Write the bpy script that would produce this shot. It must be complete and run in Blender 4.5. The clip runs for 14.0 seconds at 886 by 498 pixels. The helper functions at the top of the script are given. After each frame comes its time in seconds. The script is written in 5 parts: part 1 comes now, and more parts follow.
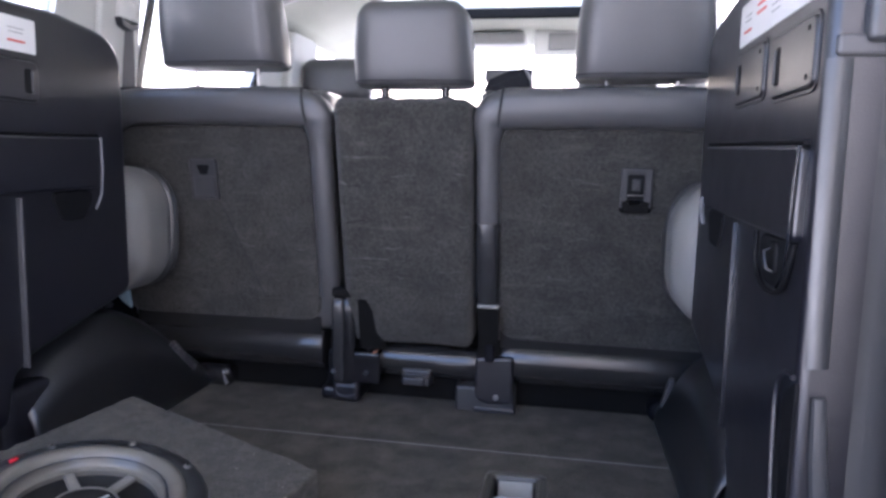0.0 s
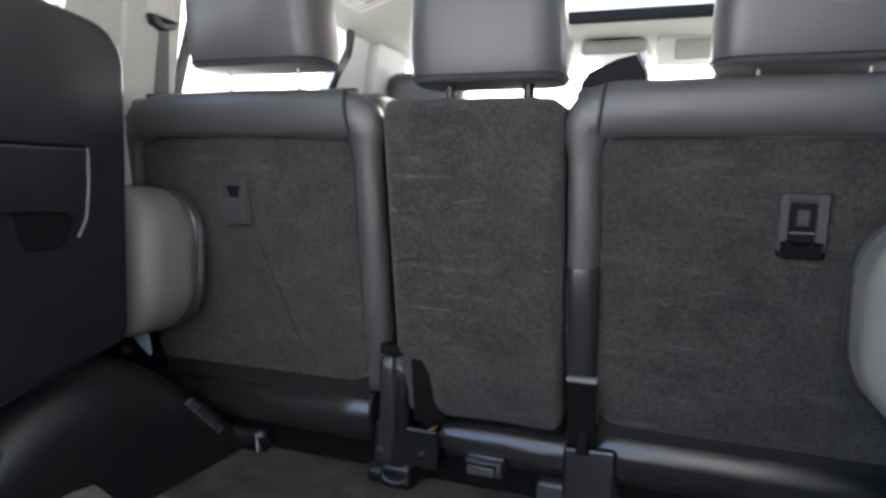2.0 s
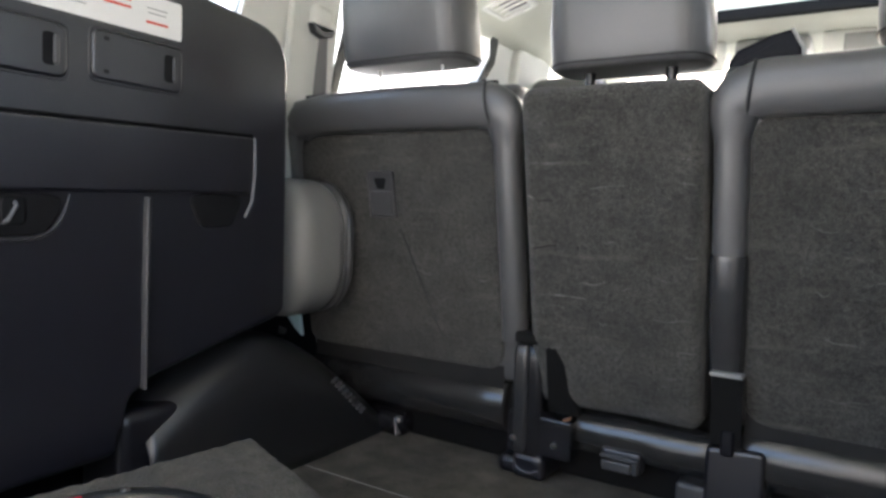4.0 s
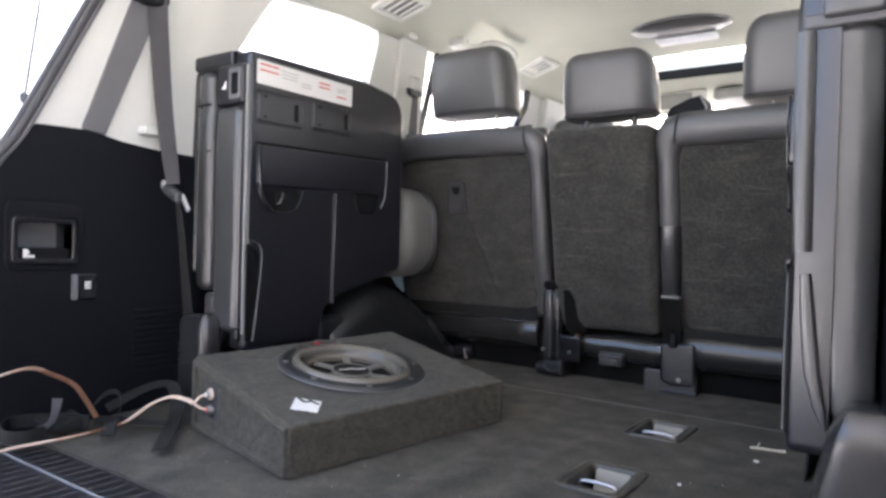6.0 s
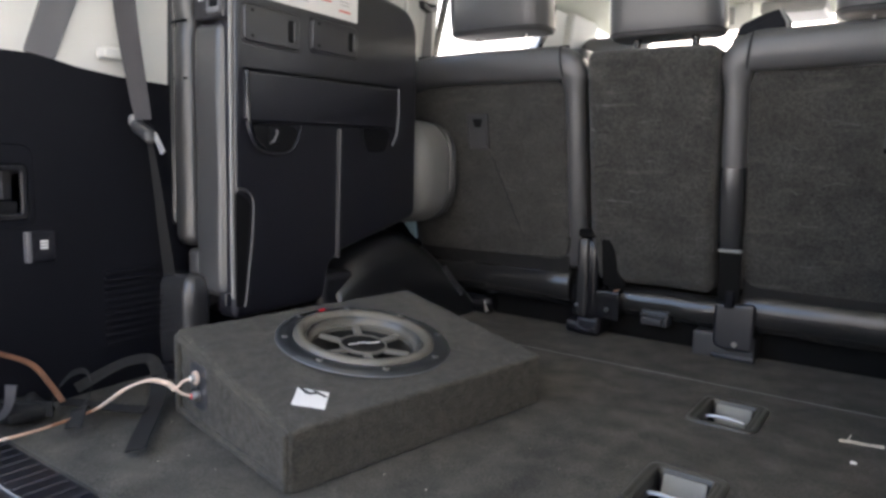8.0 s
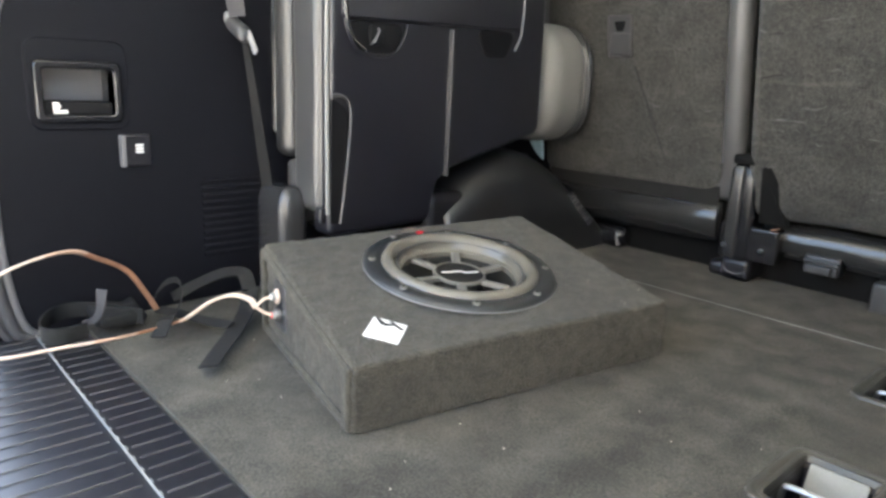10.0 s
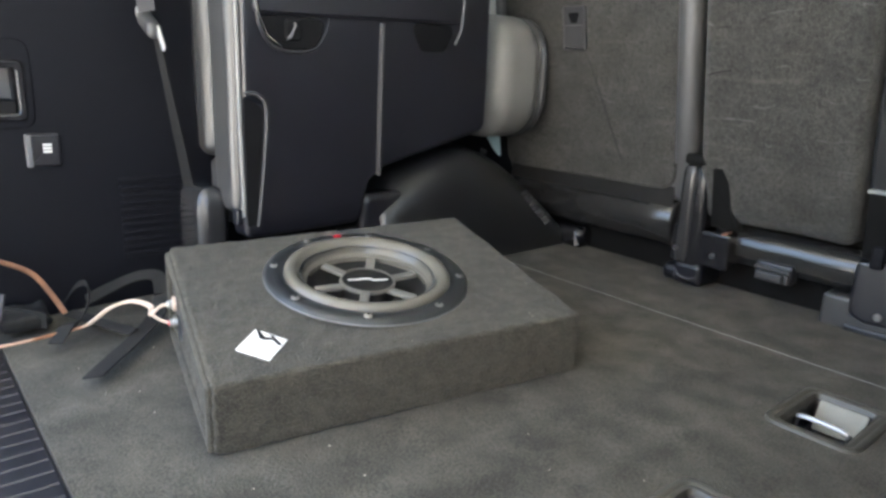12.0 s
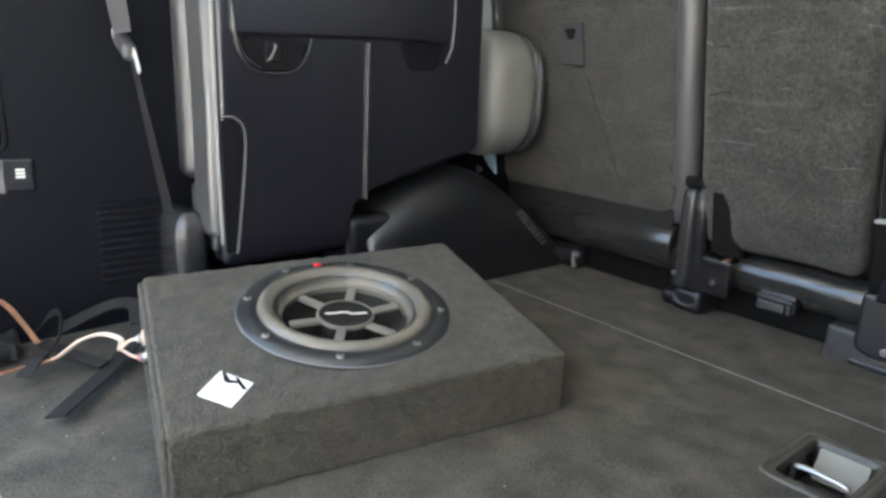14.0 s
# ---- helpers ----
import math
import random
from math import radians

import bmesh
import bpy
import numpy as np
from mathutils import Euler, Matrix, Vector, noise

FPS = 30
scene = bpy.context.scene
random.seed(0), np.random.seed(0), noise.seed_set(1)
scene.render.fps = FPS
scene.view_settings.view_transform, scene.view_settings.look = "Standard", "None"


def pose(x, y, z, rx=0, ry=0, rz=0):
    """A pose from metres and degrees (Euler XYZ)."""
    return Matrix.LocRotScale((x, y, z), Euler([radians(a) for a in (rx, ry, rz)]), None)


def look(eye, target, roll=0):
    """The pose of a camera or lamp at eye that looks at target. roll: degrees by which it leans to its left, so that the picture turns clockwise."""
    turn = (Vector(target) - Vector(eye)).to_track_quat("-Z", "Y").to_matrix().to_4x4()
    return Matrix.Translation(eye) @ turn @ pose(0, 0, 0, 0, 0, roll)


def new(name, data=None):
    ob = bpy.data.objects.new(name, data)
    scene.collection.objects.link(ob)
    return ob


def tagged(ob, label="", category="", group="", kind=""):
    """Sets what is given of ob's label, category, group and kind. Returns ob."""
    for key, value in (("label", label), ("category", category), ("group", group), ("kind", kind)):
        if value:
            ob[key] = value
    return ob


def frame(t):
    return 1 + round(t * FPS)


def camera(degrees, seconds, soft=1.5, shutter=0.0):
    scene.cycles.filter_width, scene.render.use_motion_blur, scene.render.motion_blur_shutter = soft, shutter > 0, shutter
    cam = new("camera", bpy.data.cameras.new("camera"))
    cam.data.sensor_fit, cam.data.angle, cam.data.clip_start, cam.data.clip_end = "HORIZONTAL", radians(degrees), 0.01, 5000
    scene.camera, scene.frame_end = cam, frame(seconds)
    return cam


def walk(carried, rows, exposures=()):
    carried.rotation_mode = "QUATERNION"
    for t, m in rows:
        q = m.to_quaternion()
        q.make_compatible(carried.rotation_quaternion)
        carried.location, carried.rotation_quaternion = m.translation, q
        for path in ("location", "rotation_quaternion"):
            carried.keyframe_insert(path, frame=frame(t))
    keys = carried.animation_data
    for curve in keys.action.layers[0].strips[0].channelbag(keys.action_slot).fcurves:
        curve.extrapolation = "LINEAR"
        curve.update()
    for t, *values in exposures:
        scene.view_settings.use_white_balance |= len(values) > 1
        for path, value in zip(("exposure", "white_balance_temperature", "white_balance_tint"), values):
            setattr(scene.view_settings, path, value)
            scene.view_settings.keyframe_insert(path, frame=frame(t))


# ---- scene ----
cam = camera(66.7, 14.0, soft=2.9)
PATH = [
    (0, (0.313, 0.326, 0.519), (-0.041, 2.278, 0.267), 1.2),
    (0.5, (0.343, 0.432, 0.529), (-0.131, 2.361, 0.3), 1.4),
    (1, (0.378, 0.526, 0.529), (-0.212, 2.426, 0.318), 1.6),
    (1.5, (0.339, 0.613, 0.512), (-0.303, 2.497, 0.322), 1.7),
    (2, (0.31, 0.664, 0.507), (-0.384, 2.532, 0.336), 1.7),
    (2.5, (0.308, 0.679, 0.525), (-0.522, 2.492, 0.368), 1.8),
    (3, (0.3, 0.64, 0.485), (-0.685, 2.375, 0.339), 2.0),
    (3.5, (0.293, 0.688, 0.465), (-0.721, 2.407, 0.335), 1.9),
    (4, (0.328, 0.649, 0.453), (-0.744, 2.333, 0.335), 2.0),
    (4.2, (0.369, 0.579, 0.441), (-0.718, 2.254, 0.329), 1.8),
    (6.3, (0.647, 0.013, 0.35), (-0.505, 1.647, 0.33), 1.7),
    (6.5, (0.63, 0.002, 0.35), (-0.511, 1.644, 0.322), 1.8),
    (7, (0.56, -0.021, 0.351), (-0.566, 1.631, 0.304), 1.9),
    (7.5, (0.521, 0.044, 0.386), (-0.592, 1.702, 0.264), 1.9),
    (8, (0.472, 0.204, 0.394), (-0.669, 1.828, 0.143), 1.7),
    (8.5, (0.374, 0.267, 0.343), (-0.802, 1.852, 0.023), 1.9),
    (9, (0.369, 0.327, 0.347), (-0.923, 1.796, -0.068), 2.0),
    (9.2, (0.381, 0.338, 0.359), (-0.958, 1.757, -0.08), 2.1),
    (11.3, (0.482, 0.418, 0.376), (-0.983, 1.684, -0.123), 2.3),
    (11.5, (0.49, 0.443, 0.386), (-0.978, 1.704, -0.118), 2.2),
    (12, (0.501, 0.507, 0.391), (-0.968, 1.76, -0.133), 2.4),
    (12.5, (0.492, 0.548, 0.398), (-0.98, 1.793, -0.134), 2.4),
    (13, (0.491, 0.607, 0.42), (-0.983, 1.847, -0.116), 2.5),
    (13.5, (0.491, 0.566, 0.432), (-0.993, 1.798, -0.095), 2.4),
    (14, (0.489, 0.57, 0.422), (-1.005, 1.794, -0.098), 2.4),
]
EXPOSURES = [(0, 3.38, 5250, 22), (2, 3.28, 5680, 12), (4, 3.38, 5900, 9), (6.3, 3.3, 5900, 15), (7.5, 3.02, 5880, 16), (8.0, 3.12, 6000, 12), (8.5, 3.48, 6280, 9), (9, 4.1, 6380, 6), (11.5, 4.27, 6150, 7), (12.5, 4.0, 6080, 6), (14, 4.08, 6060, 6)]
walk(cam, [(t, look(eye, target, roll)) for t, eye, target, roll in PATH], EXPOSURES)

# ---- light ----
SUN_UP, SUN_ROUND = radians(42), radians(0)
world = bpy.data.worlds.new("sky")
scene.world = world
world.use_nodes = True
wn, wl = world.node_tree.nodes, world.node_tree.links
sky = wn.new("ShaderNodeTexSky")
sky.sky_type, sky.sun_disc, sky.sun_elevation, sky.sun_rotation = "NISHITA", False, SUN_UP, SUN_ROUND
sky.air_density, sky.dust_density, sky.ozone_density = 1.0, 10.0, 0.6
wl.new(sky.outputs[0], wn["Background"].inputs[0])
wn["Background"].inputs[1].default_value = 0.15
sun = new("sun", bpy.data.lights.new("sun", "SUN"))
sun.data.energy, sun.data.angle, sun.data.color = 4.0, radians(3), (1.0, 0.96, 0.9)
sun.matrix_world = look((0, 0, 8), (-math.sin(SUN_ROUND) * 5, -math.cos(SUN_ROUND) * 5, 8 - 5 * math.tan(SUN_UP)))


# ---- materials ----
def material(name, base, rough=0.6, vary=0.15, scale=12.0, grain=300.0, bump=0.15, depth=0.001, metal=0.0, spec=0.5, sheen=0.0, streak=0.0, stretch=(1, 1, 1), mix=0.6, patch=0.0, patch_scale=14.0):
    """A surface with broad stains and fine grain in colour and relief; sizes are in real metres."""
    m = bpy.data.materials.new(name)
    m.use_nodes = True
    n, l = m.node_tree.nodes, m.node_tree.links
    b = n["Principled BSDF"]
    tc = n.new("ShaderNodeTexCoord")
    mp = n.new("ShaderNodeMapping")
    mp.inputs["Scale"].default_value = stretch
    l.new(tc.outputs["Object"], mp.inputs[0])

    def tex(sc, detail, source=mp):
        t = n.new("ShaderNodeTexNoise")
        t.inputs["Scale"].default_value, t.inputs["Detail"].default_value = sc, detail
        l.new(source.outputs[0], t.inputs["Vector"])
        return t
    broad, fine = tex(scale, 4), tex(grain, 3)
    add = n.new("ShaderNodeMath")
    add.operation = "MULTIPLY_ADD"
    l.new(fine.outputs[0], add.inputs[0])
    add.inputs[1].default_value = mix
    l.new(broad.outputs[0], add.inputs[2])
    ramp = n.new("ShaderNodeMapRange")
    l.new(add.outputs[0], ramp.inputs[0])
    ramp.inputs[1].default_value, ramp.inputs[2].default_value = 0.5 + 0.5 * mix - 0.3, 0.5 + 0.5 * mix + 0.3
    ramp.inputs[3].default_value, ramp.inputs[4].default_value = 1 - vary, 1 + vary
    mul = n.new("ShaderNodeMix")
    mul.data_type, mul.blend_type = "RGBA", "MULTIPLY"
    mul.inputs[0].default_value = 1.0
    mul.inputs[6].default_value = (*base, 1)
    l.new(ramp.outputs[0], mul.inputs[7])
    colour = mul.outputs[2]
    if patch:
        # brushed nap: soft lighter and darker patches
        pt = tex(patch_scale, 5)
        pt.inputs["Distortion"].default_value = 0.3
        pr = n.new("ShaderNodeMapRange")
        l.new(pt.outputs[0], pr.inputs[0])
        pr.inputs[1].default_value, pr.inputs[2].default_value = 0.36, 0.66
        pr.inputs[3].default_value, pr.inputs[4].default_value = 1 - patch, 1 + patch
        pm = n.new("ShaderNodeMix")
        pm.data_type, pm.blend_type = "RGBA", "MULTIPLY"
        pm.inputs[0].default_value = 1.0
        l.new(colour, pm.inputs[6])
        l.new(pr.outputs[0], pm.inputs[7])
        colour = pm.outputs[2]
    if streak:
        lo = n.new("ShaderNodeMapping")
        lo.inputs["Scale"].default_value = (9, 9, 70)
        l.new(tc.outputs["Object"], lo.inputs[0])
        st = tex(1.0, 5, lo)
        sr = n.new("ShaderNodeMapRange")
        l.new(st.outputs[0], sr.inputs[0])
        sr.inputs[1].default_value, sr.inputs[2].default_value = 0.6, 0.78
        sr.inputs[4].default_value = streak
        mx = n.new("ShaderNodeMix")
        mx.data_type = "RGBA"
        l.new(sr.outputs[0], mx.inputs[0])
        l.new(colour, mx.inputs[6])
        mx.inputs[7].default_value = (base[0] * 3, base[1] * 3, base[2] * 2.8, 1)
        colour = mx.outputs[2]
    l.new(colour, b.inputs["Base Color"])
    rr_ = n.new("ShaderNodeMapRange")
    l.new(broad.outputs[0], rr_.inputs[0])
    rr_.inputs[1].default_value, rr_.inputs[2].default_value = 0.3, 0.7
    rr_.inputs[3].default_value, rr_.inputs[4].default_value = max(rough - 0.025, 0.02), min(rough + 0.025, 1)
    l.new(rr_.outputs[0], b.inputs["Roughness"])
    b.inputs["Metallic"].default_value = metal
    b.inputs["Specular IOR Level"].default_value = spec
    if sheen:
        b.inputs["Sheen Weight"].default_value = sheen
        b.inputs["Sheen Roughness"].default_value = 0.6
    if bump:
        bp = n.new("ShaderNodeBump")
        bp.inputs["Strength"].default_value, bp.inputs["Distance"].default_value = bump, depth
        l.new(fine.outputs[0], bp.inputs["Height"])
        l.new(bp.outputs[0], b.inputs["Normal"])
    return m


LEATHER = material("grey_leather", (0.080, 0.079, 0.0795), 0.34, 0.08, 9, 420, 0.3, 0.0006, spec=0.6)
LEATHER_LIGHT = material("pale_grey_leather", (0.060, 0.060, 0.060), 0.3, 0.06, 9, 420, 0.12, 0.0005, spec=0.85)
CREAM = material("cream_leather", (0.215, 0.209, 0.197), 0.4, 0.08, 9, 380, 0.25, 0.0006)
VINYL = material("black_vinyl", (0.023, 0.0228, 0.0226), 0.2, 0.1, 9, 380, 0.12, 0.0005, spec=0.7)
PIPING = material("dark_stitching", (0.02, 0.02, 0.021), 0.6, 0.1, 20, 800, 0.2)
SEAT_CARPET = material("seatback_carpet", (0.0500, 0.0485, 0.0432), 0.95, 0.5, 150, 400, 1.0, 0.004, spec=0.1, sheen=0.15, streak=0.4, mix=1.2, patch=0.2, patch_scale=18.0)
CREASE = material("worn_pale_pile", (0.108, 0.108, 0.101), 0.95, 0.5, 60, 400, 0.8, 0.002, spec=0.1)
FLOOR_CARPET = material("floor_carpet", (0.0655, 0.0615, 0.0505), 0.95, 0.42, 16, 400, 0.8, 0.002, mix=1.6, spec=0.1, sheen=0.05, patch=0.22, patch_scale=17.0)
BOX_CARPET = material("speaker_box_carpet", (0.0570, 0.0525, 0.0412), 0.95, 0.36, 60, 380, 1.0, 0.003, mix=1.8, spec=0.1, sheen=0.1, patch=0.12, patch_scale=16.0)
PLASTIC = material("black_plastic", (0.0105, 0.0104, 0.0142), 0.34, 0.1, 6, 420, 0.35, 0.0006, spec=0.8)
ARCH = material("moulded_black_plastic", (0.0135, 0.0138, 0.0150), 0.33, 0.04, 3, 900, 0.15, 0.0003, spec=0.9)
TRIM = material("dark_trim_plastic", (0.0058, 0.0061, 0.0088), 0.55, 0.1, 5, 1000, 0.3, 0.0004, spec=0.15)
GLOSS = material("smooth_black_plastic", (0.014, 0.014, 0.016), 0.22, 0.1, 9, 500, 0.05, 0.0004, spec=0.6)
DARK = material("deep_black_plastic", (0.006, 0.006, 0.007), 0.6, 0.1, 9, 500, 0.1, spec=0.18)
MATT = material("matt_black_edge", (0.006, 0.006, 0.006), 0.8, 0.1, 9, 500, 0.1, spec=0.15)
HANDLE = material("dark_grey_plastic", (0.055, 0.0545, 0.056), 0.34, 0.08, 9, 600, 0.15, 0.0004)
PLATE = material("mid_grey_plastic", (0.064, 0.063, 0.064), 0.34, 0.08, 9, 600, 0.15, 0.0004)
GREY_PLASTIC = material("grey_plastic", (0.13, 0.13, 0.135), 0.45, 0.1, 9, 600, 0.15, 0.0004)
BEIGE = material("beige_trim_plastic", (0.61, 0.612, 0.575), 0.55, 0.05, 5, 900, 0.2, 0.0004, spec=0.35)
HEADLINER = material("beige_headliner_cloth", (0.53, 0.54, 0.47), 0.95, 0.05, 5, 900, 0.4, 0.0006, spec=0.1)
WEBBING = material("grey_belt_webbing", (0.055, 0.053, 0.055), 0.75, 0.15, 20, 900, 0.5, 0.0006, spec=0.25)
BELT_PALE = material("pale_grey_belt_webbing", (0.17, 0.168, 0.165), 0.75, 0.1, 20, 900, 0.5, 0.0006, spec=0.25)
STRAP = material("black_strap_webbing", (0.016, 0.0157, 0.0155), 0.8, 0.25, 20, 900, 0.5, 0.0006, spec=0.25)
METAL = material("bright_steel", (0.62, 0.61, 0.6), 0.3, 0.1, 30, 700, 0.05, metal=1.0)
SATIN = material("satin_steel", (0.42, 0.41, 0.4), 0.42, 0.15, 30, 700, 0.05, metal=1.0)
COPPER = material("copper_wire_clear_jacket", (0.36, 0.185, 0.11), 0.32, 0.3, 40, 500, 0.1, metal=0.5)
COPPER_PALE = material("pale_copper_wire_jacket", (0.54, 0.36, 0.26), 0.35, 0.2, 60, 500, 0.1, metal=0.2)
WIRE_PALE = material("pale_wire_jacket", (0.66, 0.52, 0.42), 0.4, 0.15, 60, 500, 0.1)
WHITE = material("white_sticker", (0.78, 0.77, 0.75), 0.45, 0.03, 30, 300, 0.02)
RED = material("red_print", (0.62, 0.06, 0.03), 0.5, 0.05, 30, 300, 0.02)
RED_GLOW = material("red_plastic", (0.75, 0.03, 0.05), 0.35, 0.05, 30, 300, 0.02)
CONE = material("grey_speaker_cone", (0.014, 0.0132, 0.012), 0.6, 0.3, 40, 500, 0.2, 0.0006, spec=0.2)
SURROUND = material("rubber_surround", (0.135, 0.124, 0.104), 0.21, 0.06, 22, 700, 0.1, 0.0004)
BEZEL = material("dusty_rubber_gasket", (0.022, 0.024, 0.026), 0.33, 0.2, 25, 500, 0.15, 0.0004)
SPOKE = material("dusty_grey_spoke", (0.16, 0.15, 0.13), 0.45, 0.15, 40, 500, 0.1)
POST = material("satin_dark_grey_plastic", (0.029, 0.029, 0.030), 0.24, 0.08, 6, 700, 0.15, 0.0004, spec=0.8)
FLANGE = material("worn_grey_flange_plastic", (0.064, 0.061, 0.052), 0.42, 0.2, 40, 500, 0.15, 0.0004)
SHELL = material("grained_black_plastic", (0.0092, 0.0092, 0.0135), 0.3, 0.1, 30, 420, 0.3, 0.0005, spec=1.0)
RUBBER = material("black_seal_rubber", (0.06, 0.06, 0.063), 0.5, 0.1, 20, 400, 0.1)
END_GREY = material("dusty_light_grey_plastic", (0.24, 0.235, 0.21), 0.6, 0.12, 20, 500, 0.1)
PALE_BITS = material("pale_litter", (0.6, 0.55, 0.45), 0.8, 0.2, 60, 500, 0.3)
CUP_GREY = material("pale_grey_plastic", (0.24, 0.24, 0.23), 0.5, 0.1, 20, 500, 0.1)
TEAL = material("pale_blue_foam", (0.32, 0.45, 0.5), 0.8, 0.1, 20, 500, 0.1)
GROUND = material("pale_concrete", (0.40, 0.39, 0.37), 0.9, 0.2, 0.6, 40, 0.3, 0.003)
WALL = material("shade_wall_plaster", (0.13, 0.125, 0.12), 0.9, 0.15, 2, 60, 0.3, 0.002)
LENS = material("frosted_lamp_lens", (0.7, 0.72, 0.75), 0.4, 0.03, 20, 200, 0.05)
GLASS = bpy.data.materials.new("window_glass")
GLASS.use_nodes = True
gb = GLASS.node_tree.nodes["Principled BSDF"]
gb.inputs["Base Color"].default_value, gb.inputs["Roughness"].default_value = (0.93, 0.96, 0.95, 1), 0.0
gb.inputs["Transmission Weight"].default_value, gb.inputs["IOR"].default_value = 1.0, 1.02


# ---- shaping helpers ----
ORIGIN = {}


def finish(bm, name, mat, smooth=40, turn=True):
    if turn:
        bmesh.ops.recalc_face_normals(bm, faces=bm.faces)
    me = bpy.data.meshes.new(name)
    bm.to_mesh(me)
    bm.free()
    me.materials.append(mat)
    if smooth:
        me.polygons.foreach_set("use_smooth", [True] * len(me.polygons))
        me.set_sharp_from_angle(angle=radians(smooth))
    return me


def thing(name, at, label, category, group=""):
    """An empty at the base of a thing; its parts are given in world metres."""
    ob = new(name)
    ob.empty_display_size = 0.05
    ob.location = at
    ORIGIN[ob] = Vector(at)
    return tagged(ob, label, category, group)


def part(name, bm, mat, parent, label="", smooth=40):
    bm.transform(Matrix.Translation(-ORIGIN[parent]))
    ob = new(name, finish(bm, name, mat, smooth))
    ob.parent = parent
    ORIGIN[ob] = ORIGIN[parent]
    return tagged(ob, label)


def setting(name, bm, mat, label, category, smooth=40, thick=0.0, turn=True):
    ob = new(name, finish(bm, name, mat, smooth, turn))
    ORIGIN[ob] = Vector((0, 0, 0))
    if thick:
        md = ob.modifiers.new("thickness", "SOLIDIFY")
        md.thickness, md.offset = abs(thick), (1 if thick > 0 else -1)
    return tagged(ob, label, category, "", "structure")


def fillet(pts, r, n=5):
    """The outline pts with its corners rounded by r (one number, or one a corner)."""
    out, k = [], len(pts)
    rs = r if isinstance(r, (list, tuple)) else [r] * k
    for i in range(k):
        p, a, b = Vector(pts[i]), Vector(pts[i - 1]), Vector(pts[(i + 1) % k])
        da, db = (a - p), (b - p)
        la, lb = da.length, db.length
        da.normalize(), db.normalize()
        ang = da.angle(db)
        if rs[i] <= 0 or ang > 3.1:
            out.append(p)
            continue
        d = min(rs[i] / math.tan(ang / 2), la * 0.48, lb * 0.48)
        p0, p1 = p + da * d, p + db * d
        for j in range(n + 1):
            t = j / n
            out.append(p0 * (1 - t) ** 2 + p * 2 * t * (1 - t) + p1 * t ** 2)
    return out


def rect(a0, b0, a1, b1, r=0.0, n=5):
    return fillet([(a0, b0), (a1, b0), (a1, b1), (a0, b1)], r, n)


def inset(pts, d):
    k, out = len(pts), []
    area = sum(pts[i - 1][0] * pts[i][1] - pts[i][0] * pts[i - 1][1] for i in range(k))
    sg = 1 if area > 0 else -1
    for i in range(k):
        a, p, b = Vector(pts[i - 1]), Vector(pts[i]), Vector(pts[(i + 1) % k])
        e0, e1 = (p - a), (b - p)
        if e0.length < 1e-7:
            e0 = e1
        if e1.length < 1e-7:
            e1 = e0
        e0, e1 = e0.normalized(), e1.normalized()
        n0, n1 = Vector((-e0.y, e0.x)) * sg, Vector((-e1.y, e1.x)) * sg
        m = n0 + n1
        m = m / max(m.length_squared / 2, 0.5)
        out.append(p + m * d)
    return out


def loops(bm, rings, cap0=True, cap1=True, closed=False):
    """Joins rings of points with faces."""
    vs = [[bm.verts.new(p) for p in ring] for ring in rings]
    k = len(vs[0])
    pairs = list(zip(vs, vs[1:])) + ([(vs[-1], vs[0])] if closed else [])
    for a, b in pairs:
        for i in range(k):
            j = (i + 1) % k
            bm.faces.new((a[i], a[j], b[j], b[i]))
    if cap0 and not closed:
        bm.faces.new(vs[0][::-1])
    if cap1 and not closed:
        bm.faces.new(vs[-1])
    return bm


def slab(pts, c0, c1, to, edge=0.003, bm=None, steps=3):
    """A plate of that outline from depth c0 to c1, its c1 side with a rounded edge; to(a, b, c) gives the place."""
    bm = bm or bmesh.new()
    sg = 1 if c1 > c0 else -1
    rings = [(pts, c0)]
    for i in range(steps + 1):
        a = i / steps * math.pi / 2
        rings.append((inset(pts, edge * (1 - math.cos(a))), c1 - sg * edge * (1 - math.sin(a))))
    rings.append((inset(pts, edge * 1.15), c1))
    return loops(bm, [[to(p[0], p[1], c) for p in ring] for ring, c in rings])


def frame_ring(outer, inner, c0, c1, to, edge=0.002, bm=None):
    """A flat frame between two outlines with as many points each."""
    bm = bm or bmesh.new()
    sg = 1 if c1 > c0 else -1
    rr = [(outer, c0), (outer, c1 - sg * edge), (inset(outer, edge), c1), (inset(inner, -edge), c1), (inner, c1 - sg * edge), (inner, c0)]
    return loops(bm, [[to(p[0], p[1], c) for p in r] for r, c in rr], closed=True)


def rays_ring(hole, outer):
    """Matching points on a hole and on the outline round it, along rays from the hole's middle."""
    c = sum((Vector(p) for p in hole), Vector((0, 0))) / len(hole)

    def cast(poly, ang):
        d, best = Vector((math.cos(ang), math.sin(ang))), None
        for i in range(len(poly)):
            a, b = Vector(poly[i - 1]) - c, Vector(poly[i]) - c
            e = b - a
            den = d.x * e.y - d.y * e.x
            if abs(den) < 1e-12:
                continue
            t = (a.x * e.y - a.y * e.x) / den
            s = (a.x * d.y - a.y * d.x) / den
            if t > 0 and -1e-6 <= s <= 1 + 1e-6 and (best is None or t < best):
                best = t
        return c + d * best
    angs = sorted({round(math.atan2(p[1] - c.y, p[0] - c.x), 5) for p in list(hole) + list(outer)})
    return [cast(hole, a) for a in angs], [cast(outer, a) for a in angs]


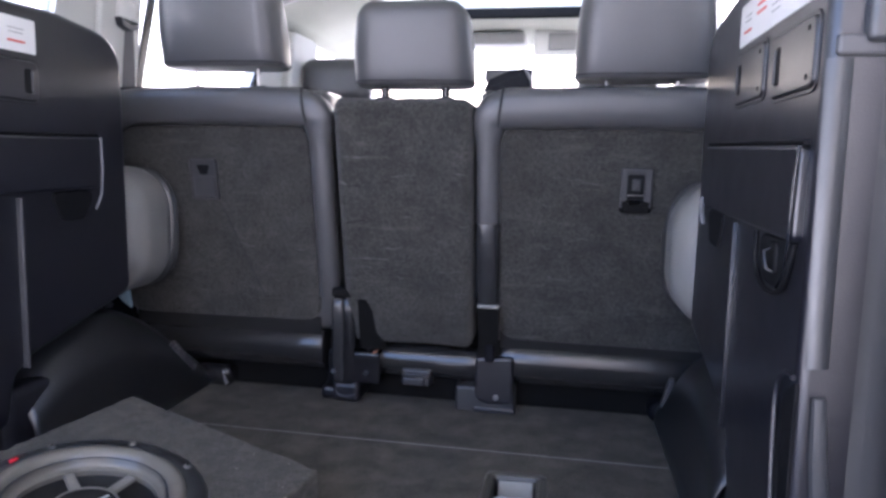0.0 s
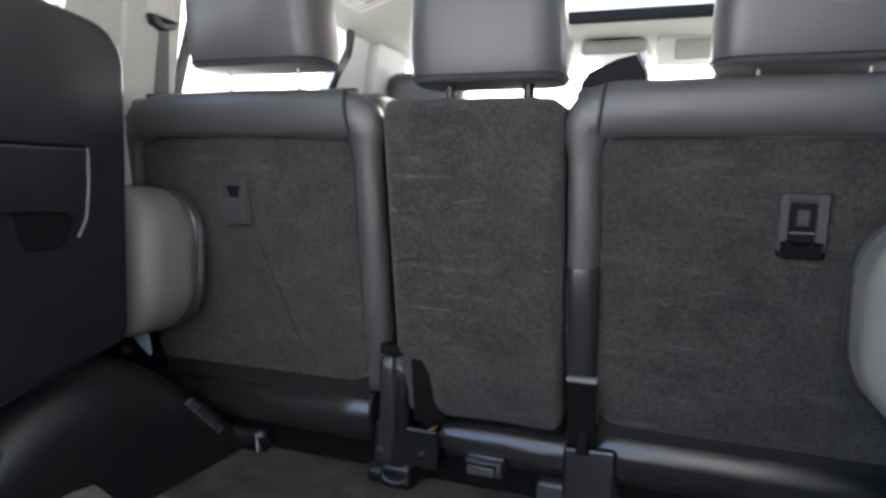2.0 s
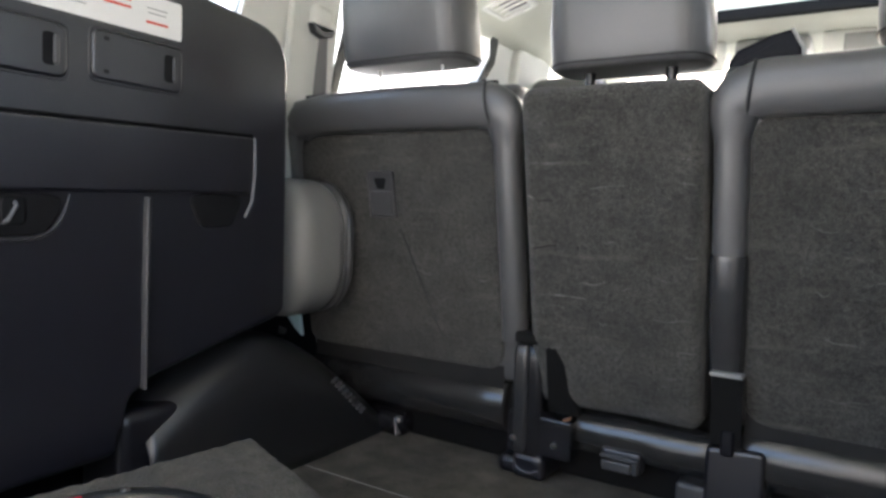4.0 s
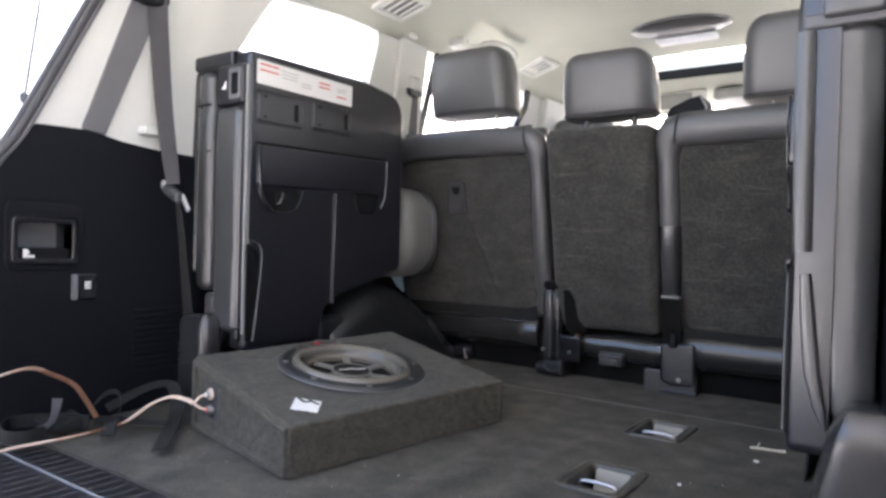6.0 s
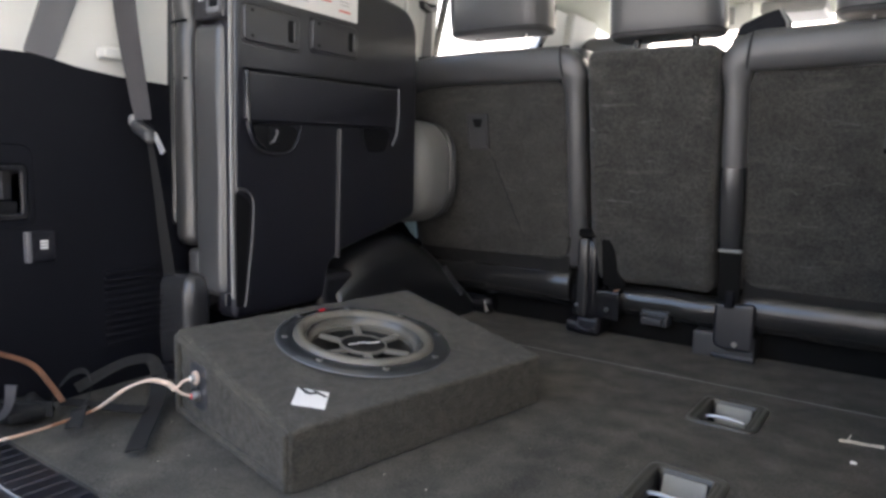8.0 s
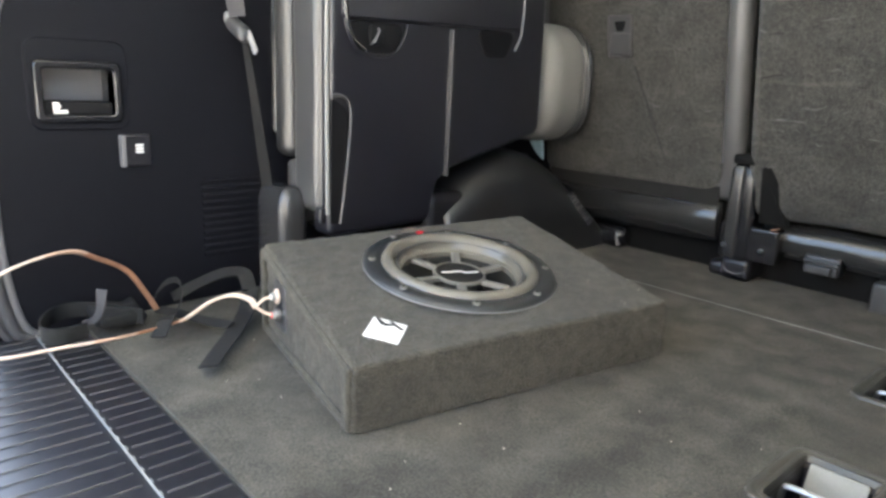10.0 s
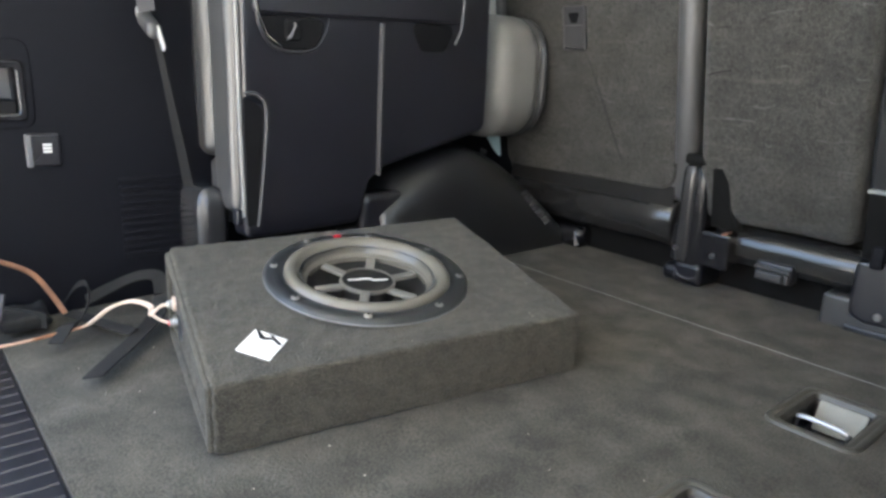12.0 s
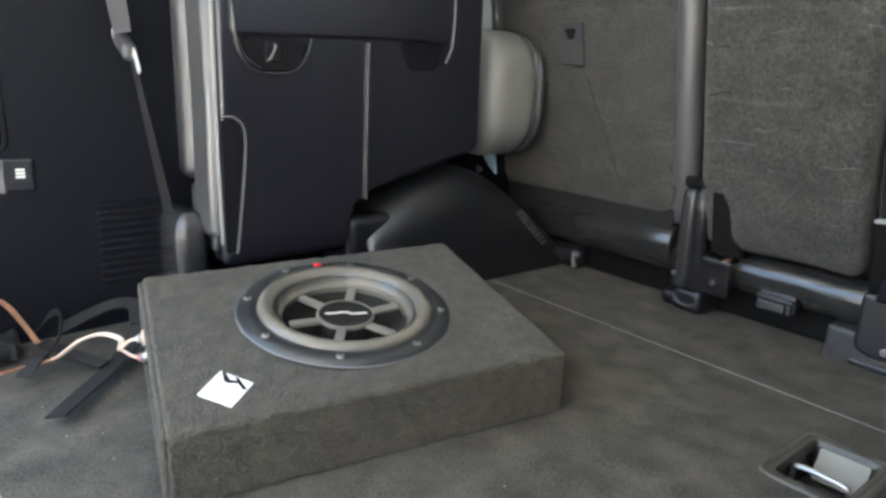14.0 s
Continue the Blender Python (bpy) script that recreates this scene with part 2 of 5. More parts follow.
def pierced(hole, outer, c0, c1, to, bm=None):
    """A wall of that outline with a hole through it."""
    bm = bm or bmesh.new()
    h, o = rays_ring(hole, outer)
    return loops(bm, [[to(p[0], p[1], c) for p in r] for r, c in ((o, c1), (o, c0), (h, c0), (h, c1))], closed=True)


def spline(pts, n=8):
    """A smooth line through pts."""
    ps = [Vector(p) for p in pts]
    ps = [ps[0] * 2 - ps[1]] + ps + [ps[-1] * 2 - ps[-2]]
    out = []
    for i in range(1, len(ps) - 2):
        p0, p1, p2, p3 = ps[i - 1:i + 3]
        for j in range(n):
            t = j / n
            out.append(0.5 * ((2 * p1) + (p2 - p0) * t + (2 * p0 - 5 * p1 + 4 * p2 - p3) * t * t + (3 * p1 - p0 - 3 * p2 + p3) * t ** 3))
    return out + [ps[-2]]


def sweep(pts, prof, up=(0, 0, 1), bm=None, closed=False, size=None):
    """A bar along pts, its section prof given as (sideways, upwards)."""
    bm = bm or bmesh.new()
    pts, up = [Vector(p) for p in pts], Vector(up)
    rings, k = [], len(pts)
    size = size or [(1, 1)] * k
    for i, p in enumerate(pts):
        t = pts[(i + 1) % k] - pts[i - 1] if closed else pts[min(i + 1, k - 1)] - pts[max(i - 1, 0)]
        t.normalize()
        s = t.cross(up)
        s = s.normalized() if s.length > 1e-4 else Vector((1, 0, 0))
        u = s.cross(t)
        rings.append([p + s * a * size[i][0] + u * b * size[i][1] for a, b in prof])
    return loops(bm, rings, closed=closed)


def circle(r, n=10, ry=None):
    return [(r * math.cos(2 * math.pi * i / n), (ry or r) * math.sin(2 * math.pi * i / n)) for i in range(n)]


def tube(pts, r, n=10, bm=None, up=(0, 0, 1), closed=False):
    return sweep(pts, circle(r, n), up, bm, closed)


def pad(lo, hi, r, n=10, shape=None, bm=None):
    """A soft rounded block between two corners; shape(p, q) may move its points (q runs from -1 to 1 on each side)."""
    bm = bm or bmesh.new()
    lo, hi = Vector(lo), Vector(hi)
    mid, half = (lo + hi) / 2, (hi - lo) / 2
    rs = r if isinstance(r, (tuple, list)) else (r, r, r)
    rs = [min(rs[i], half[i] * 0.999) for i in range(3)]
    cache = {}

    def vert(q):
        key = tuple(round(c, 5) for c in q)
        if key not in cache:
            flat = [max(-(half[i] - rs[i]), min(half[i] - rs[i], q[i] * half[i])) for i in range(3)]
            off = Vector([(q[i] * half[i] - flat[i]) / rs[i] for i in range(3)])
            if off.length > 0:
                m = max(abs(c) for c in off)
                off = off.normalized() * m
            p = mid + Vector([flat[i] + off[i] * rs[i] for i in range(3)])
            cache[key] = bm.verts.new(shape(p, Vector(q)) if shape else p)
        return cache[key]

    def marks(i):
        e = 1 - rs[i] / half[i]
        edge = [e + (1 - e) * math.tan(j / 4 * math.pi / 4) for j in range(5)]
        core = [e * (2 * j / n - 1) for j in range(1, n)]
        return sorted({round(v, 5) for v in [-v for v in edge] + core + edge})
    ms = [marks(i) for i in range(3)]
    for ax in range(3):
        a, b = (ax + 1) % 3, (ax + 2) % 3
        for sd in (-1, 1):
            for i in range(len(ms[a]) - 1):
                for j in range(len(ms[b]) - 1):
                    quad = []
                    for ii, jj in ((i, j), (i + 1, j), (i + 1, j + 1), (i, j + 1)):
                        q = [0, 0, 0]
                        q[ax], q[a], q[b] = sd, ms[a][ii], ms[b][jj]
                        quad.append(vert(q))
                    bm.faces.new(quad if sd > 0 else quad[::-1])
    return bm


def lathe(prof, to, n=48, bm=None):
    """A turned shape: prof as (radius, height)."""
    bm = bm or bmesh.new()
    rings = [[to(r * math.cos(2 * math.pi * i / n), r * math.sin(2 * math.pi * i / n), h) for i in range(n)] for r, h in prof]
    return loops(bm, rings, prof[0][0] < 0.001, prof[-1][0] < 0.001)


def block(lo, hi, edge=0.003, bm=None):
    """A plain block with softened edges."""
    return pad(lo, hi, edge, 2, bm=bm)


def flat_xz(y):
    """Plates that face the rear: depth runs towards the rear."""
    return lambda a, b, c: Vector((a, y - c, b))


# ---- the shell of the car ----
CX = 0.0185          # the car's middle line
HALF = 0.6735        # from the middle to the side trim


def side_x(s, z):
    """Where the inner side of the cabin stands at height z; s is -1 for the near-side wall, 1 for the other."""
    lean = max(z - 0.545, 0) * 0.05
    return CX + s * (HALF - lean)


def side(s, extra=0.0):
    return lambda a, b, c: Vector((side_x(s, b) + s * (c + extra), a, b))


LOWER = [(0.49, -0.05), (1.80, -0.05), (1.80, 0.53), (0.95, 0.52), (0.839, 0.524), (0.768, 0.531), (0.708, 0.544), (0.61, 0.542), (0.555, 0.50), (0.506, 0.43), (0.487, 0.27)]
CUBBY = rect(0.581, 0.299, 0.675, 0.364, 0.006, 3)
UPPER = [(0.588, 0.535), (0.64, 0.515), (1.66, 0.50), (1.66, 0.955), (0.785, 0.955), (0.69, 0.778)]
QUARTER = fillet([(0.975, 0.68), (1.457, 0.69), (1.526, 0.965), (1.13, 0.925)], [0.04, 0.04, 0.05, 0.06], 6)
DOOR = [(1.662, 0.53), (2.60, 0.53), (2.60, 0.965), (1.662, 0.955)]
DOOR_WIN = fillet([(1.688, 0.66), (2.265, 0.68), (2.39, 0.88), (2.40, 0.955), (1.735, 0.95)], [0.015, 0.03, 0.05, 0.05, 0.02], 6)
FRONT = [(2.60, 0.53), (4.05, 0.53), (4.05, 0.60), (3.35, 0.99), (2.60, 0.965)]
FRONT_WIN = fillet([(2.76, 0.68), (3.75, 0.68), (3.25, 0.955), (2.78, 0.955)], 0.03, 5)

for s, name in ((-1, "left"), (1, "right")):
    lower = setting(f"wall_lower_{name}", pierced(CUBBY, LOWER, 0.0, 0.03, side(s)), TRIM, "dark plastic lower side trim of the cargo area", "side trim", 25)
    part("cubby_lining", slab(CUBBY, 0.06, 0.058, side(s), 0.001), GREY_PLASTIC, lower)
    part("cubby_wall", loops(bmesh.new(), [[side(s)(p[0], p[1], c) for p in CUBBY] for c in (0.0, 0.06)], False, False), PLASTIC, lower)
    part("cubby_frame", frame_ring(rect(0.571, 0.289, 0.685, 0.374, 0.01, 5), rect(0.581, 0.299, 0.675, 0.364, 0.006, 5), 0.001, -0.006, side(s), 0.002), GLOSS, lower)
    part("cubby_surround", frame_ring(rect(0.561, 0.278, 0.695, 0.405, 0.022, 5), rect(0.571, 0.289, 0.685, 0.374, 0.01, 5), 0.001, -0.003, side(s), 0.002), TRIM, lower)
    part("cubby_bar", slab(rect(0.583, 0.299, 0.673, 0.318, 0.004, 3), 0.05, 0.004, side(s), 0.002), DARK, lower)
    part("white_mark", slab([(0.593, 0.301), (0.612, 0.301), (0.612, 0.306), (0.600, 0.306), (0.604, 0.311), (0.600, 0.317), (0.593, 0.317)], 0.004, 0.002, side(s), 0.0005), WHITE, lower)
    part("socket_lid", slab(rect(0.680, 0.222, 0.722, 0.270, 0.004, 3), 0.002, -0.006, side(s), 0.003), PLASTIC, lower)
    part("socket_edge", slab(rect(0.676, 0.222, 0.6835, 0.270, 0.002, 3), 0.002, -0.012, side(s), 0.0012), GREY_PLASTIC, lower)
    for z in (0.254, 0.249, 0.244):
        part("print_bar", slab(rect(0.698, z - 0.0018, 0.710, z + 0.0018, 0.001, 2), -0.006, -0.0066, side(s), 0.0003), WHITE, lower)
    for k in range(11):
        z = 0.192 - k * 0.0125
        part("louver", slab(rect(0.80, z - 0.004, 0.905, z + 0.004, 0.003, 3), 0.002, -0.0036, side(s), 0.0018), TRIM, lower)
    upper = setting(f"wall_upper_{name}", pierced(QUARTER, UPPER, 0.004, 0.034, side(s)), BEIGE, "pale beige upper pillar trim round the rear side window", "pillar trim", 25)
    strip = [(0.688, 0.545), (0.733, 0.538), (0.810, 0.745), (0.880, 0.93), (0.814, 0.93), (0.768, 0.794)]
    part("belt_channel", slab(fillet(strip, 0.004, 2), 0.001, -0.003, side(s), 0.001), GREY_PLASTIC, upper, "dark grey strip up the beige pillar")
    part("coat_hook", slab(rect(0.80, 0.549, 0.84, 0.568, 0.007, 4), 0.0, -0.024, side(s), 0.004), BEIGE, upper)
    part("pillar_cover", slab(fillet([(1.575, 0.50), (1.70, 0.50), (1.715, 0.66), (1.738, 0.95), (1.60, 0.96)], 0.02, 4), 0.003, -0.008, side(s), 0.007), BEIGE, upper, "smooth beige pillar trim")
    win = setting(f"window_{name}_quarter", loops(bmesh.new(), [[side(s)(p[0], p[1], c) for p in QUARTER] for c in (0.018, 0.022)]), GLASS, "clear glass of the rear side window", "window", 30)
    win.visible_shadow = False
    door = setting(f"door_{name}_rear", pierced(DOOR_WIN, DOOR, 0.0, 0.05, side(s)), BEIGE, "beige rear door frame round its window", "car door", 25)
    part("window_divider", slab(fillet([(1.706, 0.66), (1.732, 0.66), (1.803, 0.952), (1.777, 0.952)], 0.003, 2), 0.001, -0.006, side(s), 0.002), GLOSS, door, "black slanting bar in the door window")
    part("window_seal", slab(fillet([(2.250, 0.70), (2.285, 0.70), (2.345, 0.81), (2.405, 0.88), (2.418, 0.94), (2.405, 0.975), (2.375, 0.965), (2.380, 0.90), (2.330, 0.83)], 0.012, 4), 0.001, -0.006, side(s), 0.002), GLOSS, door, "black rubber strip along the window edge")
    front = setting(f"door_{name}_front", pierced(FRONT_WIN, FRONT, 0.0, 0.05, side(s)), BEIGE, "beige front door frame round its window", "car door", 25)
    part("b_pillar_trim", slab(fillet([(2.47, 0.53), (2.78, 0.53), (2.74, 0.95), (2.52, 0.95)], 0.03, 4), 0.002, -0.03, side(s), 0.014), BEIGE, front)
    low = [(1.80, -0.40), (4.05, -0.40), (4.05, 0.53), (1.80, 0.53)]
    setting(f"wall_front_{name}", slab(low, 0.03, 0.0, side(s), 0.002), BEIGE, "beige lower door trim beside the front rows", "side trim", 25)

# roof lining, with the sunroof's opening
xs = [-0.652, -0.630, -0.575, -0.52, -0.44, -0.36, -0.2, 0.0, 0.2, 0.38, 0.46, 0.52, 0.575, 0.630, 0.652]
zs = [0.945, 0.985, 1.012, 1.032, 1.045, 1.052, 1.06, 1.063, 1.06, 1.052, 1.045, 1.032, 1.012, 0.985, 0.945]
ys = [0.80, 1.2, 1.6, 2.0, 2.3, 2.56, 2.82, 3.0, 3.30]
bm = bmesh.new()
grid = [[bm.verts.new((CX + x, y + (0.0 if y > 0.9 else 0.05 * (abs(x) < 0.5)), z - max(y - 2.9, 0) * 0.1)) for x, z in zip(xs, zs)] for y in ys]
for j in range(len(ys) - 1):
    for i in range(len(xs) - 1):
        if not (ys[j] == 2.56 and 5 <= i < 9):
            bm.faces.new((grid[j][i], grid[j][i + 1], grid[j + 1][i + 1], grid[j + 1][i]))
setting("ceiling", bm, HEADLINER, "pale beige cloth roof lining with a sunroof opening", "ceiling", 60, 0.05)
sunroof = thing("sunroof", (CX, 2.69, 1.06), "black-edged sunroof opening in the beige roof lining", "sunroof")
part("front_rail", block((CX - 0.38, 2.812, 1.040), (CX + 0.40, 2.838, 1.075), 0.006), MATT, sunroof, "black front rail")
part("rear_rail", block((CX - 0.37, 2.545, 1.062), (CX + 0.39, 2.562, 1.10), 0.004), BEIGE, sunroof)

# floor panels, with openings for the cargo hooks
HOOKS = ((0.2575, 1.025), (0.250, 1.338))
HW, HD = 0.036, 0.056


def floor_z(y):
    """The cargo floor falls a little towards the tailgate."""
    return 0.003 - 0.033 * max(1.2 - y, 0)


def panel(x0, x1, y0, y1, holes, z0=-0.03):
    bm = bmesh.new()
    gx = sorted({x0, x1, *(h[0] + k * HW for h in holes for k in (-1, 1))})
    gy = sorted({y0, y1, *([1.2] if y0 < 1.2 else []), *(h[1] + k * HD for h in holes for k in (-1, 1))})
    vs = {(i, j): bm.verts.new((x, y, floor_z(y))) for i, x in enumerate(gx) for j, y in enumerate(gy)}
    for i in range(len(gx) - 1):
        for j in range(len(gy) - 1):
            mx, my = (gx[i] + gx[i + 1]) / 2, (gy[j] + gy[j + 1]) / 2
            if not any(abs(mx - h[0]) < HW and abs(my - h[1]) < HD for h in holes):
                bm.faces.new((vs[i, j], vs[i + 1, j], vs[i + 1, j + 1], vs[i, j + 1]))
    return bm


floor = setting("floor", panel(CX - 0.69, CX + 0.69, 0.605, 1.4885, HOOKS), FLOOR_CARPET, "dark grey carpeted cargo floor panel", "floor", 0, -0.02, False)
setting("floor_front", panel(CX - 0.69, CX + 0.69, 1.4905, 1.90, ()), FLOOR_CARPET, "dark grey carpeted floor panel beside the seats", "floor", 0, -0.02, False)
setting("trim_floor_seam", sweep([(CX - 0.50, 1.4895, 0.0025), (CX + 0.52, 1.4895, 0.0025)], circle(0.0011, 6)), CUP_GREY, "thin pale metal strip between two carpet panels", "trim")
setting("floor_footwell", block((CX - 0.70, 1.84, -0.45), (CX + 0.70, 4.05, -0.38), 0.004), FLOOR_CARPET, "dark carpet of the front footwells", "floor")
sill = setting("trim_sill", block((CX - 0.70, 0.335, -0.05), (CX + 0.70, 0.6045, -0.021), 0.004), PLASTIC, "black ribbed plastic plate along the cargo opening", "sill plate")
bm = bmesh.new()
for k in range(54):
    x = CX - 0.680 + k * 0.0255
    for y0, y1 in ((0.345, 0.533), (0.547, 0.601)):
        pad((x - 0.0015, y0, -0.023), (x + 0.0015, y1, -0.0196), 0.0011, 1, bm=bm)
tagged(part("ribs", bm, HANDLE, sill), kind="stuff")
bm = bmesh.new()
pad((CX - 0.68, 0.5392, -0.023), (CX + 0.68, 0.5408, -0.0180), 0.0007, 1, bm=bm)
for k in range(54):
    x = CX - 0.680 + k * 0.0255
    pad((x - 0.0045, 0.5403, -0.023), (x + 0.0045, 0.5432, -0.0182), 0.0018, 1, bm=bm)
tagged(part("bright_strip", bm, CUP_GREY, sill, "thin scalloped grey strip"), kind="stuff")
setting("tailgate_lower", block((CX - 0.82, -0.24, -0.080), (CX + 0.82, 0.345, -0.051), 0.01), PLASTIC, "lowered black plastic tailgate panel", "tailgate")

# rubber seal round the rear opening
edge = [(0.56, -0.03), (0.522, -0.012), (0.505, 0.06), (0.500, 0.16), (0.504, 0.265), (0.528, 0.434), (0.580, 0.52), (0.636, 0.639), (0.692, 0.761), (0.785, 0.955)]
lean_in = lambda z: 0.6735 - max(z - 0.50, 0) * 0.05
ring = [(CX - lean_in(z), y, z) for y, z in edge] + [(CX - 0.58, 0.80, 1.02), (CX - 0.40, 0.84, 1.055), (CX, 0.85, 1.07), (CX + 0.40, 0.84, 1.055), (CX + 0.58, 0.80, 1.02)] + [(CX + lean_in(z), y, z) for y, z in edge[::-1]]
path = spline(ring, 6)
seal = setting("trim_door_seal", tube([p + Vector((0, -0.004, 0)) for p in path], 0.0095, 8, up=(0, 1, 0.2)), RUBBER, "black rubber seal round the rear opening", "door seal", 60)
part("outer_lip", tube([p + Vector((0, -0.017, -0.005)) for p in path], 0.0055, 8, up=(0, 1, 0.2)), RUBBER, seal)
part("inner_lip", tube([p + Vector((0, 0.009, 0.003)) for p in path], 0.006, 8, up=(0, 1, 0.2)), GREY_PLASTIC, seal)

# front end: dashboard, windscreen pillars and the road outside
setting("dashboard", pad((CX - 0.70, 3.55, -0.38), (CX + 0.70, 4.05, 0.60), 0.06, 6), PLASTIC, "dark dashboard under the windscreen", "dashboard")
setting("ground", block((-900, -900, -0.86), (900, 900, -0.80), 0.01), GROUND, "pale concrete ground outside the car", "ground")
# unseen wall, added to block rear light from the right-hand seats
setting("wall_added_shade", block((0.15, -1.75, -0.80), (2.6, -1.55, 2.4), 0.01), WALL, "unseen plain wall added behind the car to shade its right side", "wall")
hatch = [(0.80, 1.075), (0.80, 1.115), (0.30, 1.30), (-0.22, 1.46), (-0.24, 1.42), (0.28, 1.25)]
setting("tailgate_upper", loops(bmesh.new(), [[Vector((CX + x, y, z)) for y, z in hatch] for x in (-0.84, 0.84)]), BEIGE, "raised upper tailgate with a pale inner trim", "tailgate")
setting("car_underbody", block((CX - 0.72, 0.44, -0.80), (CX + 0.72, 4.05, -0.452), 0.01), PLASTIC, "plain dark underside of the car", "underbody")


# ---- rear bench seats ----
def lean_y(z, base=1.732):
    """The seat backs lean to the rear as they rise."""
    return base - 0.185 * z


def back_plane(base):
    return lambda a, b, c: Vector((a, lean_y(b, base) - c, b))


def leaning(base):
    return lambda p, q: Vector((p.x, p.y - 0.185 * p.z, p.z))


def headrest(owner, x0, x1, z0, z1, base, post_z):
    w = (x1 - x0) / 2
    xm = (x0 + x1) / 2

    plan = rect(x0, base - 0.012, x1, base + 0.085, 0.042, 8)
    yc = base + 0.036

    def ring(z, d):
        h = (z - z0) / (z1 - z0)
        out = []
        for p in inset(plan, d):
            u = (p[0] - xm) / w
            bow = 0.007 * (1 - u * u) * (1 if p[1] < yc else -1)
            out.append(Vector((xm + (p[0] - xm) * (1 - 0.09 * h * h), p[1] - bow - 0.185 * z, z - 0.012 * u * u * h * h)))
        return out
    rows = [(z0, 0.010), (z0 + 0.001, 0.005), (z0 + 0.004, 0.0015), (z0 + 0.009, 0.0)]
    rows += [(z0 + 0.009 + (z1 - z0 - 0.045) * k / 5, -0.002 * math.sin(math.pi * k / 5)) for k in range(1, 6)]
    rows += [(z1 - 0.036 + 0.036 * math.sin(a), 0.026 * (1 - math.cos(a))) for a in [math.pi / 2 * k / 6 for k in range(1, 7)]]
    hr = part("headrest", loops(bmesh.new(), [ring(z, d) for z, d in rows]), LEATHER, owner, "dark grey leather headrest")
    y = base + 0.03
    rim = ring(z0 + 0.0085, 0.0)
    part("seam", tube(rim, 0.0015, 6, closed=True), PIPING, hr)
    for k in (-1, 1):
        px_ = xm + k * w * 0.52
        post = tube([(px_, y - 0.185 * post_z, post_z - 0.03), (px_, y - 0.185 * z0, z0 + 0.02)], 0.0028 if post_z > 0.65 else 0.0085, 10)
        part("post", post, METAL if post_z > 0.65 else GLOSS, hr)
        part("post_collar", pad((px_ - 0.018, y - 0.185 * post_z - 0.012, post_z - 0.006), (px_ + 0.018, y - 0.185 * post_z + 0.012, post_z + 0.006), 0.005, 3), PLASTIC, hr)


def sag(p, q):
    """Loose vinyl: shallow puckers along the roll."""
    return Vector((p.x, p.y + 0.0020 * noise.noise(Vector((p.x * 24, 1.0, p.z * 18))), p.z + 0.0022 * noise.noise(Vector((p.x * 20, 5.0, 0.0)))))


ROLL = [(0.036 * math.copysign(abs(math.cos(a)) ** 0.75, math.cos(a)), 0.026 * math.copysign(abs(math.sin(a)) ** 0.75, math.sin(a))) for a in [2 * math.pi * i / 16 for i in range(16)]]


